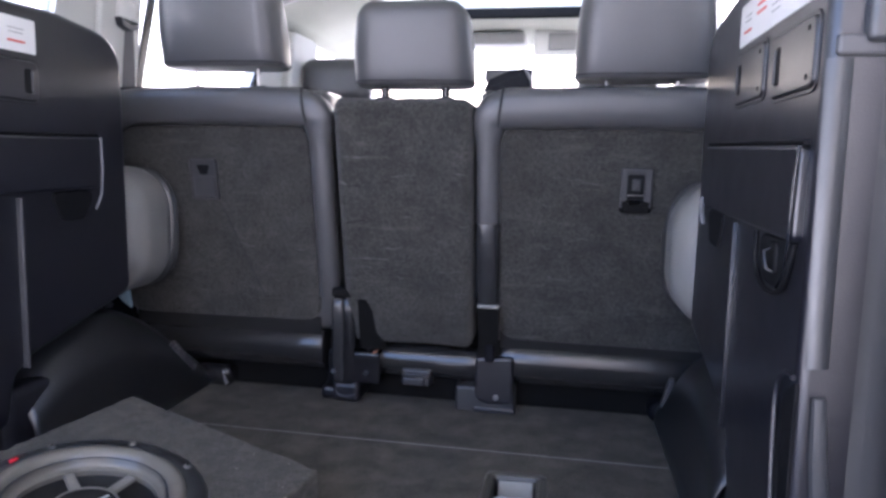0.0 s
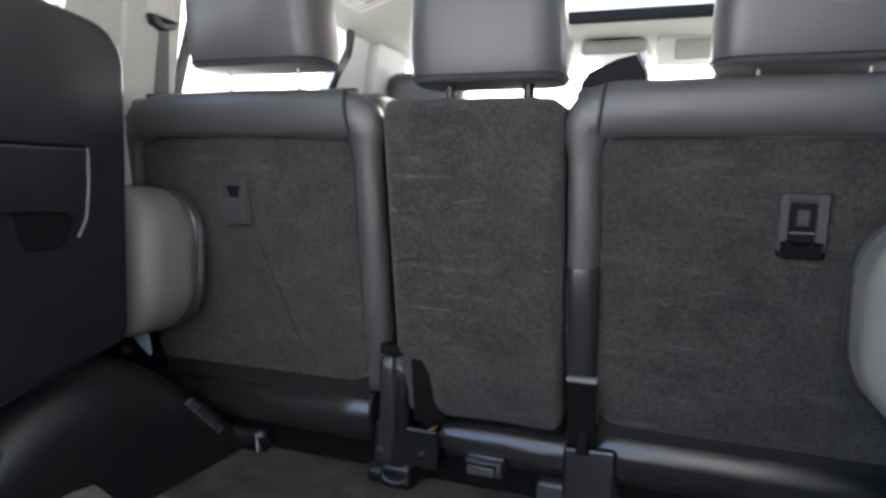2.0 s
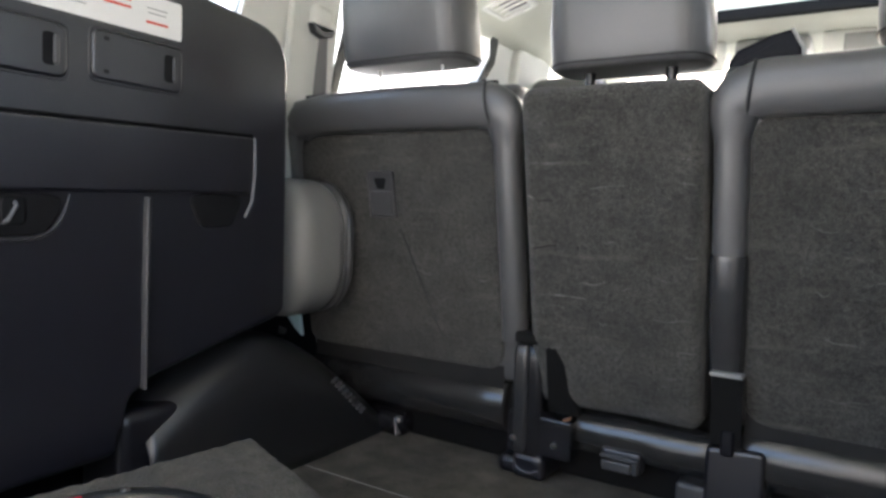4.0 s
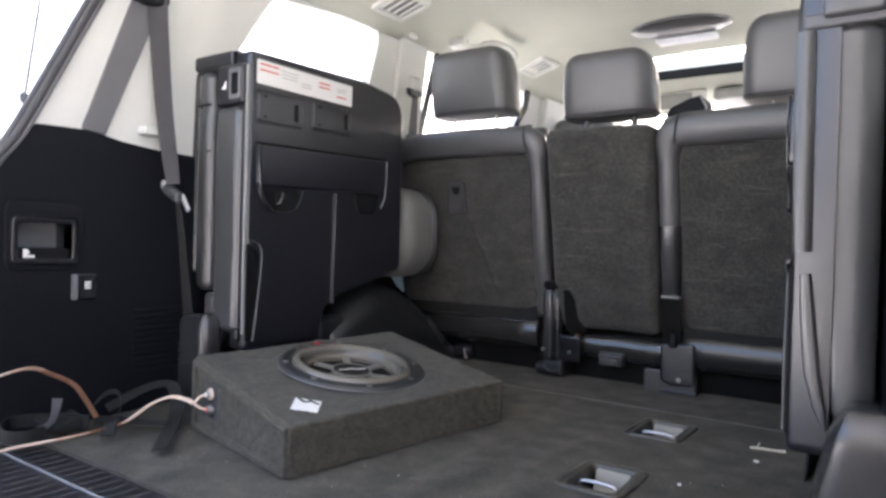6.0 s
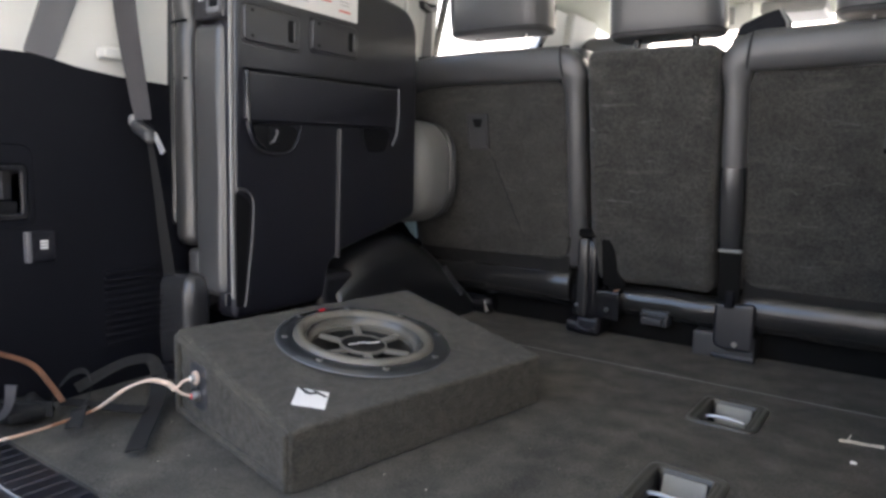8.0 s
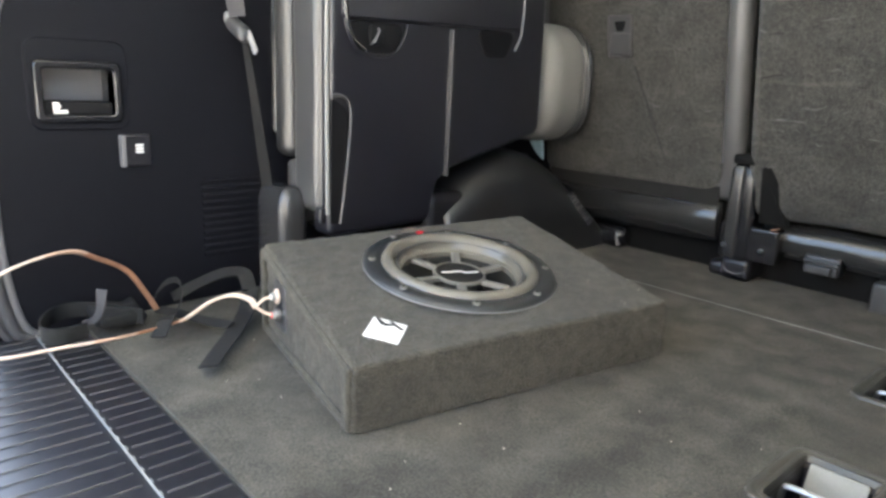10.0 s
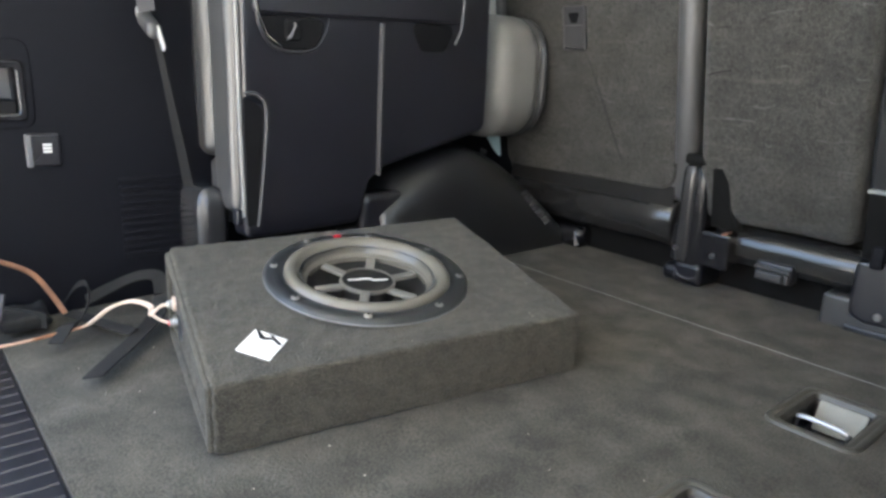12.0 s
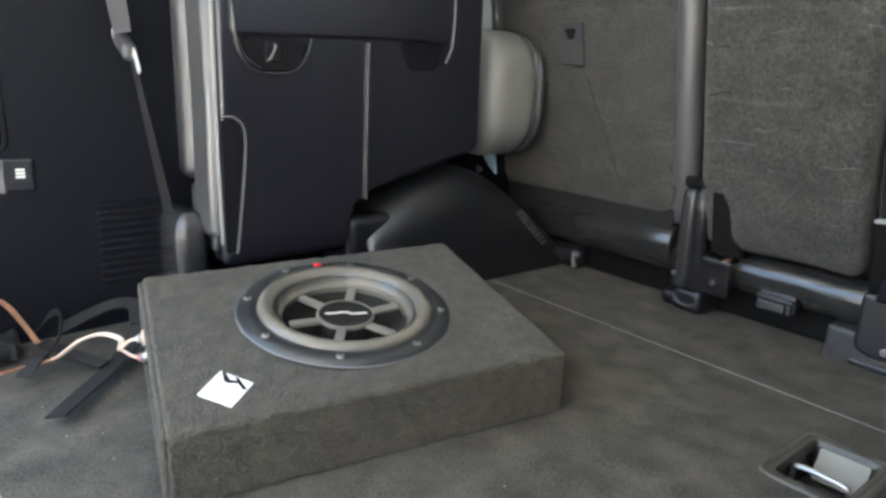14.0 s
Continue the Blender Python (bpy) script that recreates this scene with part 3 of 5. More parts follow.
def outer_seat(s, inner, outer, label, hz0, hz1, h0, h1):
    """An outboard rear seat, seen from behind: carpeted back, leather roll round its top and sides."""
    base, ym = 1.732, 1.62
    seat = thing("rear_seat", ((inner + outer) / 2, 1.78, 0.0), label, "car seat", "rear bench seats")
    lo, hi = min(inner, outer), max(inner, outer)
    back = part("backrest", pad((lo + 0.005, base - 0.004, 0.15), (hi - 0.005, base + 0.12, 0.658), (0.014, 0.03, 0.014), 10, leaning(base)), LEATHER, seat)
    low = 0.168 if s < 0 else 0.153
    cloth = fillet([(inner + s * 0.046, low + 0.004), (outer, low), (outer - s * 0.02, 0.585), (inner + s * 0.046, 0.590)], [0.045, 0.04, 0.04, 0.035], 6)
    part("carpet_panel", slab(cloth, -0.01, 0.008, back_plane(base), 0.006), SEAT_CARPET, back, "dark grey carpet covering the seat back")
    xi, xo = inner + s * 0.023, outer - s * 0.022
    line = [(xi, 0.235), (xi, 0.36), (xi, 0.50), (xi, 0.575), (xi + s * 0.006, 0.606), (xi + s * 0.034, 0.622), (xi + s * 0.09, 0.624), ((xi + xo) / 2, 0.626), (xo - s * 0.07, 0.622), (xo - s * 0.022, 0.606), (xo - s * 0.002, 0.57), (xo + s * 0.004, 0.45), (xo + s * 0.006, 0.25)]
    pts = [Vector((v.x, lean_y(v.y, base) - 0.004, v.y)) for v in spline([Vector((*p, 0)) for p in line], 6)]
    wide = [0.64 + 0.42 * max(0.0, min(1.0, (v.z - 0.56) / 0.055)) for v in pts]
    wide = [w * (0.7 if abs(v.x - xo) < 0.03 and v.z < 0.6 else 1.0) for w, v in zip(wide, pts)]
    part("leather_roll", sweep(pts, ROLL, (0, -1, -0.185), size=[(w, 0.62 + 0.38 * w) for w in wide]), LEATHER, back, "padded grey leather edging")
    stitch = [Vector((xi + s * (0.028 - 0.010 * t), lean_y(0.658 - 0.085 * t, base) - 0.0325 * math.sin(math.pi * (0.16 + 0.74 * t)) - 0.003, 0.658 - 0.085 * t)) for t in [i / 8 for i in range(9)]]
    part("stitched_seam", tube(stitch, 0.0021, 6, up=(0, -1, 0)), PIPING, back)
    part("top_ridge", tube([(xi + s * 0.02, base - 0.115, 0.660), (xo - s * 0.03, base - 0.115, 0.660)], 0.004, 6), PIPING, back)
    # black strip that draws the thin shadow between the carpet and the roll below
    flap = [Vector((inner + s * 0.05, lean_y(z, base) - 0.0045 - d, z)) for z, d in ((0.23, -0.004), (0.185, -0.003), (0.158, 0.001), (0.141, 0.005))]
    wide_ = abs(outer - inner) - 0.07
    part("lower_shadow_strip", sweep([p + Vector((s * wide_ / 2, 0, 0)) for p in flap], [(-wide_ / 2, -0.002), (wide_ / 2, -0.002), (wide_ / 2, 0.002), (-wide_ / 2, 0.002)], (0, -1, 0)), STRAP, seat, "black strip standing in for the shadow under the carpet")
    if s > 0:
        # shiny sleeve over the lower end of the edging
        part("belt_sleeve", sweep([Vector((xi, lean_y(z, base) - 0.006, z)) for z in (0.236, 0.29, 0.35, 0.398, 0.405)], ROLL, (0, -1, -0.185), size=[(0.66, 0.9), (0.70, 0.92), (0.71, 0.93), (0.71, 0.92), (0.66, 0.88)]), POST, back, "smooth dark sleeve on the edging")
    # pull handle
    hx = -0.4355 if s < 0 else 0.4405
    plate = part("release_plate", slab(rect(hx - 0.029, 0.434, hx + 0.029, 0.518, 0.005, 4), 0.0, 0.013, back_plane(base), 0.003), HANDLE if s < 0 else GLOSS, seat)
    if s < 0:
        part("finger_slot", slab(fillet([(hx - 0.015, 0.506), (hx + 0.015, 0.506), (hx + 0.008, 0.486), (hx - 0.008, 0.486)], 0.004, 3), 0.010, 0.0136, back_plane(base), 0.0006), DARK, plate)
        part("plate_rim", frame_ring(rect(hx - 0.0295, 0.4335, hx + 0.0295, 0.5185, 0.005, 4), rect(hx - 0.0265, 0.4365, hx + 0.0265, 0.5155, 0.004, 4), 0.011, 0.0148, back_plane(base), 0.0012), HANDLE, plate)
        part("pull_tab", slab(rect(hx - 0.024, 0.438, hx + 0.024, 0.482, 0.004, 3), 0.012, 0.0155, back_plane(base), 0.002), HANDLE, plate)
    else:
        part("plate_frame", frame_ring(rect(hx - 0.0285, 0.442, hx + 0.0285, 0.5175, 0.005, 4), rect(hx - 0.0165, 0.446, hx + 0.0145, 0.5055, 0.004, 4), 0.012, 0.0165, back_plane(base), 0.0015), PLATE, plate)
        part("finger_slot", slab(rect(hx - 0.0165, 0.458, hx + 0.0145, 0.507, 0.003, 3), 0.010, 0.0136, back_plane(base), 0.0006), DARK, plate)
        part("latch_bar", slab(rect(hx - 0.008, 0.476, hx + 0.007, 0.497, 0.002, 3), 0.010, 0.0155, back_plane(base), 0.002), HANDLE, plate)
        part("latch_wire", tube([Vector((hx - 0.001 + k * 0.0145, lean_y(0.467, base) - 0.0170, 0.467)) for k in (-1, 1)], 0.0011, 6), SATIN, plate)
        part("pull_tab", slab(fillet([(hx - 0.0265, 0.455), (hx - 0.014, 0.459), (hx - 0.009, 0.453), (hx + 0.008, 0.453), (hx + 0.012, 0.458), (hx + 0.0265, 0.455), (hx + 0.024, 0.4325), (hx - 0.024, 0.4325)], 0.003, 3), 0.008, 0.0175, back_plane(base), 0.003), MATT, plate)
    if s < 0:
        bend = [Vector((-0.402 + 0.075 * t, lean_y(0.415 - 0.19 * t, base) - 0.0078, 0.415 - 0.19 * t)) for t in [i / 8 for i in range(9)]]
        part("crease", sweep(bend, circle(0.0016, 6), (0, -1, 0)), PIPING, back)
    # vinyl roll and hinge foot under the back
    t0, t1 = inner + s * 0.040, outer - s * 0.01
    tb = sorted((t0, t1))
    part("lower_roll", pad((tb[0], 1.684, 0.056), (tb[1], 1.785, 0.156), (0.008, 0.045, 0.045), 8, sag), VINYL, seat, "glossy black vinyl roll")
    part("back_base", pad((lo + 0.005, 1.74, -0.001), (hi - 0.005, 1.80, 0.24), 0.01, 3), MATT, seat)
    part("cushion", pad((lo + 0.01, 1.79, -0.02), (hi - 0.01, 2.30, 0.16), 0.05, 6), LEATHER, seat)
    fx = -0.472 if s < 0 else 0.545
    part("foot_cover", pad((fx - 0.05, 1.70, -0.001), (fx + 0.05, 1.80, 0.052 if s < 0 else 0.044), 0.022, 5), GLOSS if s < 0 else TRIM, seat)
    if s < 0:
        part("foot_clip", pad((fx + 0.036, 1.696, 0.010), (fx + 0.039, 1.712, 0.040), 0.0014, 3, lambda p, q: Vector((p.x - (p.z - 0.02) * 0.35, p.y + (p.z - 0.02) * 0.3, p.z))), SATIN, seat)
    headrest(seat, h0, h1, hz0, hz1, base, 0.662)
    return seat


left_seat = outer_seat(-1, -0.152, -0.665, "grey leather rear seat with a carpeted back", 0.701, 0.881, -0.510, -0.251)
right_seat = outer_seat(1, 0.139, 0.69, "grey leather rear seat with a carpeted back and square latch", 0.676, 0.852, 0.318, 0.562)

# middle seat
seat = thing("rear_seat", (0.0, 1.78, 0.0), "narrow middle rear seat with an all-carpet back", "car seat", "rear bench seats")
MB = 1.700


def mid_shape(p, q):
    ripple = 0.0016 * noise.noise(Vector((p.x * 14, 3.0, p.z * 48))) + 0.0012 * noise.noise(Vector((p.x * 30, 7.0, p.z * 90)))
    return Vector((p.x, p.y - 0.2 * p.z + (ripple if q.y < -0.9 else 0), p.z + 0.001 * math.sin(p.x * 40)))


back = part("backrest", pad((-0.137, MB, 0.139), (0.135, MB + 0.13, 0.640), (0.02, 0.02, 0.025), 56, mid_shape), SEAT_CARPET, seat, "dark grey carpet with pale creases")
crng = random.Random(11)


def creases(owner, count, x_lo, x_hi, place):
    """Short worn lines in the pile, half sunk in the carpet."""
    for _ in range(count):
        z, w = crng.uniform(0.20, 0.56), crng.uniform(0.010, 0.035)
        x = crng.uniform(x_lo + w, x_hi - w)
        dip, r = crng.uniform(-0.006, 0.004), crng.uniform(0.0008, 0.0014)
        line = [place(x + w * t, z + dip * (t + 1) + 0.002 * math.sin(5 * t + x * 60)) for t in [k / 4 - 1 for k in range(9)]]
        size = [(max(1 - (k / 4 - 1) ** 2, 0.05),) * 2 for k in range(9)]
        part("crease", sweep(line, circle(r, 6), (0, -1, 0), size=size), CREASE, owner)


creases(back, 12, -0.130, 0.128, lambda x, z: Vector((x, MB - 0.2 * z + 0.0004, z)))
for line, r in (([(-0.132, 0.530), (-0.10, 0.527), (-0.064, 0.529)], 0.0017), ([(-0.131, 0.481), (-0.122, 0.476), (-0.112, 0.474)], 0.0024), ([(-0.03, 0.490), (0.0, 0.4935), (0.029, 0.496)], 0.0014),
                ([(-0.128, 0.321), (-0.09, 0.324), (-0.034, 0.323), (0.027, 0.316)], 0.0019), ([(-0.11, 0.306), (-0.085, 0.307), (-0.071, 0.305)], 0.0015), ([(0.096, 0.533), (0.110, 0.532), (0.125, 0.529)], 0.0017),
                ([(0.104, 0.398), (0.117, 0.396), (0.129, 0.396)], 0.0018), ([(0.093, 0.256), (0.110, 0.258), (0.127, 0.257)], 0.0014), ([(0.100, 0.499), (0.112, 0.499), (0.126, 0.497)], 0.0013)):
    pts = spline([Vector((x, MB - 0.2 * z + 0.0003, z)) for x, z in line], 5)
    part("crease", sweep(pts, circle(r, 6), (0, -1, 0), size=[(max(math.sin(math.pi * (k + 0.3) / len(pts)), 0.1) * (1 + 0.4 * math.sin(k * 2.3)),) * 2 for k in range(len(pts))]), CREASE, back)
for line in ([(-0.121, 0.396), (-0.10, 0.401), (-0.082, 0.403)], [(-0.059, 0.409), (-0.052, 0.404), (-0.045, 0.401)], [(-0.112, 0.470), (-0.10, 0.472), (-0.085, 0.471)]):
    pts = spline([Vector((x, MB - 0.2 * z - 0.0002, z)) for x, z in line], 5)
    part("dark_crease", sweep(pts, circle(0.0008, 6), (0, -1, 0)), MATT, back)
creases(left_seat, 12, -0.60, -0.20, lambda x, z: Vector((x, lean_y(z) - 0.0078, z)))
creases(right_seat, 14, 0.19, 0.64, lambda x, z: Vector((x, lean_y(z) - 0.0078, z)))
part("lower_roll", pad((-0.125, 1.690, 0.055), (0.150, 1.775, 0.130), (0.008, 0.034, 0.034), 8, sag), VINYL, seat, "glossy black vinyl roll")
tag = part("buckle", pad((-0.018, 1.684, 0.048), (0.047, 1.71, 0.083), 0.006, 3), PLASTIC, seat)
part("buckle_lip", pad((-0.017, 1.676, 0.069), (0.044, 1.692, 0.0745), 0.002, 3), HANDLE, tag)
part("buckle_face", pad((-0.013, 1.674, 0.050), (0.033, 1.692, 0.066), 0.003, 3), HANDLE, tag)
part("buckle_end", pad((0.0355, 1.676, 0.050), (0.043, 1.692, 0.0665), 0.002, 3), HANDLE, tag)
# black sheet behind the backrest that makes its side gaps dark
part("gap_backing", pad((-0.172, MB + 0.07, 0.02), (0.158, MB + 0.11, 0.625), 0.01, 4, mid_shape), STRAP, seat)
part("back_base", pad((-0.16, 1.735, -0.001), (0.14, 1.80, 0.24), 0.01, 3), MATT, seat)
part("cushion", pad((-0.135, 1.79, -0.02), (0.135, 2.30, 0.15), 0.05, 6), LEATHER, seat)
headrest(seat, -0.100, 0.131, 0.664, 0.822, MB + 0.022, 0.640)

# seat latches on the floor
latch = thing("seat_latch", (-0.16, 1.71, 0.0), "black plastic seat latch post bolted to the floor", "seat latch")
part("post", pad((-0.209, 1.650, 0.034), (-0.154, 1.73, 0.237), (0.013, 0.016, 0.03), 6), GLOSS, latch)
part("post_collar", pad((-0.205, 1.645, 0.232), (-0.156, 1.72, 0.252), 0.006, 3), MATT, latch)
part("side_post", pad((-0.154, 1.684, 0.06), (-0.130, 1.735, 0.232), (0.006, 0.01, 0.02), 5, lambda p, q: Vector((p.x + max(0.20 - p.z, 0) * 0.12, p.y, p.z))), DARK, latch)
part("side_plate", pad((-0.165, 1.656, 0.046), (-0.102, 1.70, 0.114), 0.006, 4), GLOSS, latch)
part("hinge_plate", pad((-0.214, 1.650, 0.046), (-0.188, 1.70, 0.118), 0.006, 4), GLOSS, latch)
part("orange_tab", pad((-0.118, 1.655, 0.113), (-0.106, 1.67, 0.117), 0.0018, 3, lambda p, q: Vector((p.x, p.y, p.z + (p.x + 0.114) * 0.35))), COPPER, latch)
part("side_cover", slab(fillet([(-0.148, 0.232), (-0.128, 0.234), (-0.113, 0.205), (-0.109, 0.165), (-0.090, 0.122), (-0.148, 0.122)], [0.006, 0.012, 0.015, 0.02, 0.006, 0.004], 5), -0.005, 0.010, lambda a, b, c: Vector((a, 1.70 - 0.2 * b - c, b)), 0.004), MATT, latch)
part("base", pad((-0.206, 1.652, 0.002), (-0.146, 1.75, 0.048), (0.01, 0.016, 0.012), 4), PLASTIC, latch)
part("side_foot", pad((-0.238, 1.668, -0.001), (-0.200, 1.74, 0.030), (0.01, 0.014, 0.012), 4), PLASTIC, latch)
part("front_plate", pad((-0.205, 1.643, 0.044), (-0.176, 1.665, 0.232), (0.009, 0.010, 0.02), 5), POST, latch)
part("base_edge", tube(spline([(-0.198, 1.653, 0.032), (-0.192, 1.651, 0.020), (-0.172, 1.650, 0.016), (-0.154, 1.652, 0.022)], 5), 0.0022, 6), HANDLE, latch)


def bolt(owner, x, y, z, r=0.0065):
    prof = [(0.0, 0.0), (r, 0.0), (r, 0.004), (r * 0.7, 0.006), (0.0, 0.006)]
    prof = [(max(a, 0.0004), b) for a, b in prof]
    part("bolt", lathe(prof, lambda a, b, c: Vector((x + a, y - c, z + b)), 12), METAL, owner)


bolt(latch, -0.199, 1.646, 0.073, 0.005)
bolt(latch, -0.130, 1.656, 0.070, 0.005)
for piece in latch.children:
    piece.location += Vector((0.040, 0.008, 0.003))
bracket = thing("seat_latch", (0.16, 1.71, 0.0), "black hinge bracket with a grey foot plate", "seat latch")
part("cover", slab(fillet([(0.137, 0.030), (0.165, 0.020), (0.217, 0.024), (0.217, 0.124), (0.137, 0.120)], [0.02, 0.015, 0.010, 0.010, 0.010], 5), -0.04, 0.024, flat_xz(1.69), 0.006), PLASTIC, bracket)
part("foot_plate", pad((0.096, 1.672, -0.001), (0.220, 1.74, 0.054), 0.006, 4), HANDLE, bracket, "scuffed grey foot plate")
part("foot_edge", pad((0.135, 1.668, -0.001), (0.222, 1.70, 0.012), 0.004, 3), PLASTIC, bracket)
bolt(bracket, 0.182, 1.668, 0.037, 0.006)
part("belt_web", sweep([(0.164, 1.668, 0.125), (0.164, 1.655, 0.18), (0.164, 1.645, 0.236)], [(-0.021, -0.002), (0.021, -0.002), (0.021, 0.002), (-0.021, 0.002)], (0, -1, 0)), MATT, bracket)
part("belt_clip", pad((0.142, 1.634, 0.231), (0.186, 1.655, 0.237), 0.002, 2), CUP_GREY, bracket)
part("belt_guide", pad((0.157, 1.657, 0.112), (0.176, 1.68, 0.150), 0.005, 3), TRIM, bracket)
for piece in bracket.children:
    piece.location += Vector((0.004, 0.010, 0.001))

# folded armrest or bolster lying over the far seat
bag = thing("belt_tower", (0.20, 1.66, 0.655), "dark leather wedge beside the seat's headrest", "seat bolster")
wedge = [(0.143, 0.655), (0.238, 0.655), (0.236, 0.69), (0.225, 0.703), (0.198, 0.697), (0.158, 0.680)]
part("body", slab(fillet(wedge, 0.010, 4), 0.0, 0.07, flat_xz(1.705), 0.005), TRIM, bag)
part("edge_trim", tube([(0.225, 1.634, 0.702), (0.239, 1.634, 0.676), (0.240, 1.634, 0.656)], 0.0025, 6, up=(0, 1, 0)), CUP_GREY, bag)


# ---- folded third-row seats ----
def folded_seat(s, label):
    """A third-row seat folded up against the side wall: its black underside faces the cargo area."""
    X0 = 0.4985
    seat = thing("folded_seat", (CX + s * 0.58, 1.17, 0.0), label, "folded seat", "folded third-row seats")

    def face(a, b, c):
        return Vector((CX + s * (X0 - c), a, b))

    def span(w0, w1):
        return sorted((CX + s * (X0 + w0), CX + s * (X0 + w1)))

    outline = fillet([(0.937, 0.113), (1.150, 0.118), (1.168, 0.190), (1.20, 0.212), (1.442, 0.272), (1.438, 0.722), (1.28, 0.741), (0.937, 0.733)], [0.014, 0.02, 0.02, 0.03, 0.025, 0.07, 0.3, 0.014], 6)
    shell = part("underside_shell", slab(outline, -0.045, 0.0, face, 0.010, steps=4), SHELL, seat, "black textured plastic seat underside")
    lab = part("warning_label", slab(rect(0.953, 0.667, 1.237, 0.7165, 0.004, 4), -0.002, 0.0012, face, 0.0004), WHITE, shell, "white warning sticker with red lines")
    for a, b, w, h in ((0.985, 0.708, 0.050, 0.003), (0.985, 0.696, 0.050, 0.003), (1.145, 0.703, 0.036, 0.003), (1.145, 0.694, 0.036, 0.003), (1.200, 0.682, 0.032, 0.003)):
        part("red_line", slab(rect(a - w / 2, b - h / 2, a + w / 2, b + h / 2, 0.0008, 2), 0.001, 0.0017, face, 0.0003), RED, lab)
    for a, b, w in ((1.04, 0.705, 0.05), (1.04, 0.698, 0.05), (1.04, 0.691, 0.044), (1.09, 0.69, 0.03), (1.09, 0.683, 0.03), (1.20, 0.700, 0.03), (1.2, 0.694, 0.026)):
        part("print_line", slab(rect(a - w / 2, b - 0.0006, a + w / 2, b + 0.0006, 0.0004, 2), 0.001, 0.0015, face, 0.0002), CUP_GREY, lab)
    for a0, a1, b0, b1 in ((0.957, 1.082, 0.590, 0.652), (1.112, 1.238, 0.597, 0.657)):
        lid = part("lid", slab(rect(a0, b0, a1, b1, 0.012, 5), -0.002, 0.0035, face, 0.003), SHELL, shell)
        part("lid_rim", frame_ring(rect(a0 - 0.004, b0 - 0.004, a1 + 0.004, b1 + 0.004, 0.014, 5), rect(a0, b0, a1, b1, 0.012, 5), -0.001, 0.0016, face, 0.0006), PLASTIC, lid)
        sa = a1 - 0.020
        part("slot", slab(rect(sa - 0.0085, b0 + 0.012, sa + 0.0065, b1 - 0.012, 0.006, 6), 0.002, 0.0041, face, 0.0004), DARK, lid)
        part("slot_bar", slab(rect(sa + 0.0035, b0 + 0.014, sa + 0.0105, b1 - 0.014, 0.003, 4), 0.002, 0.0058, face, 0.002), HANDLE, lid)
        for b in (b0 + 0.008, b1 - 0.012):
            part("notch", slab(rect(a0 + 0.014, b, a0 + 0.021, b + 0.005, 0.001, 2), 0.002, 0.0038, face, 0.0002), DARK, lid)
    tray = part("tray", slab(fillet([(0.957, 0.456), (1.356, 0.466), (1.363, 0.551), (0.957, 0.541)], 0.010, 5), -0.002, 0.009, face, 0.004, steps=4), SHELL, shell)
    part("tray_step", slab(fillet([(0.957, 0.541), (1.363, 0.551), (1.362, 0.5565), (0.957, 0.5465)], 0.002, 2), -0.002, 0.006, face, 0.003), DARK, tray)
    # grey tube paints the bright glint on the black tray's end
    if s < 0:
        part("tray_end_glint", tube([face(*p) for p in ((1.362, 0.551, 0.009), (1.3615, 0.50, 0.011), (1.358, 0.455, 0.010), (1.348, 0.430, 0.006))], 0.0026, 8, up=(1, 0, 0)), GREY_PLASTIC, tray)
    else:
        part("tray_end_glint", tube([face(*p) for p in ((1.359, 0.478, 0.008), (1.3575, 0.458, 0.010), (1.352, 0.440, 0.007))], 0.0036, 8, up=(1, 0, 0)), GREY_PLASTIC, tray)
    part("tray_rim", tube([face(*p) for p in ((0.957, 0.541, 0.009), (0.9575, 0.50, 0.011), (0.962, 0.455, 0.010), (0.975, 0.425, 0.008), (1.0, 0.409, 0.006))], 0.0028 if s < 0 else 0.0016, 8, up=(1, 0, 0)), GLOSS, tray)
    for a0, a1, b in ((0.962, 1.085, 0.455), (1.245, 1.352, 0.463)):
        cup = part("striker_recess", slab(fillet([(a0, b), (a1, b), (a1 - 0.025, b - 0.048), (a0 + 0.028, b - 0.050)], 0.02, 6), -0.002, 0.003, face, 0.003), DARK, shell)
        rim = spline([Vector((a1, b, 0.004)), Vector((a1 - 0.010, b - 0.026, 0.006)), Vector((a1 - 0.028, b - 0.046, 0.006)), Vector(((a0 + a1) / 2, b - 0.053, 0.006)), Vector((a0 + 0.024, b - 0.046, 0.006)), Vector((a0 + 0.006, b - 0.022, 0.006)), Vector((a0, b, 0.004))], 5)
        if a0 < 1.1:
            part("recess_rim", tube([face(*p) for p in rim], 0.0026, 8, up=(1, 0, 0)), PLASTIC if s < 0 else DARK, cup)
            am = (a0 + a1) / 2
            part("striker", tube([face(am - 0.012, b - 0.034, 0.002), face(am - 0.010, b - 0.030, 0.012), face(am - 0.002, b - 0.014, 0.013), face(am, b - 0.008, 0.002)], 0.0022 if s < 0 else 0.0014, 8, up=(0, 1, 0)), GREY_PLASTIC if s < 0 else PLASTIC, cup)
            part("inner_boss", slab(rect(am - 0.016, b - 0.036, am + 0.012, b - 0.004, 0.008, 4), 0.002, 0.007, face, 0.003), DARK, cup)
    # left rib in lighter grey, a highlight put into its colour
    part("rib", slab(fillet([(1.1835, 0.456), (1.1905, 0.456), (1.186, 0.20), (1.181, 0.20)], 0.001, 2), -0.002, 0.009 if s < 0 else 0.005, face, 0.0018), HANDLE if s < 0 else PLASTIC, shell)
    well = part("lever_recess", slab(fillet([(0.939, 0.135), (0.957, 0.135), (0.971, 0.318), (0.939, 0.337)], [0.004, 0.012, 0.02, 0.004], 5), -0.002, 0.001, face, 0.0006), DARK, shell)
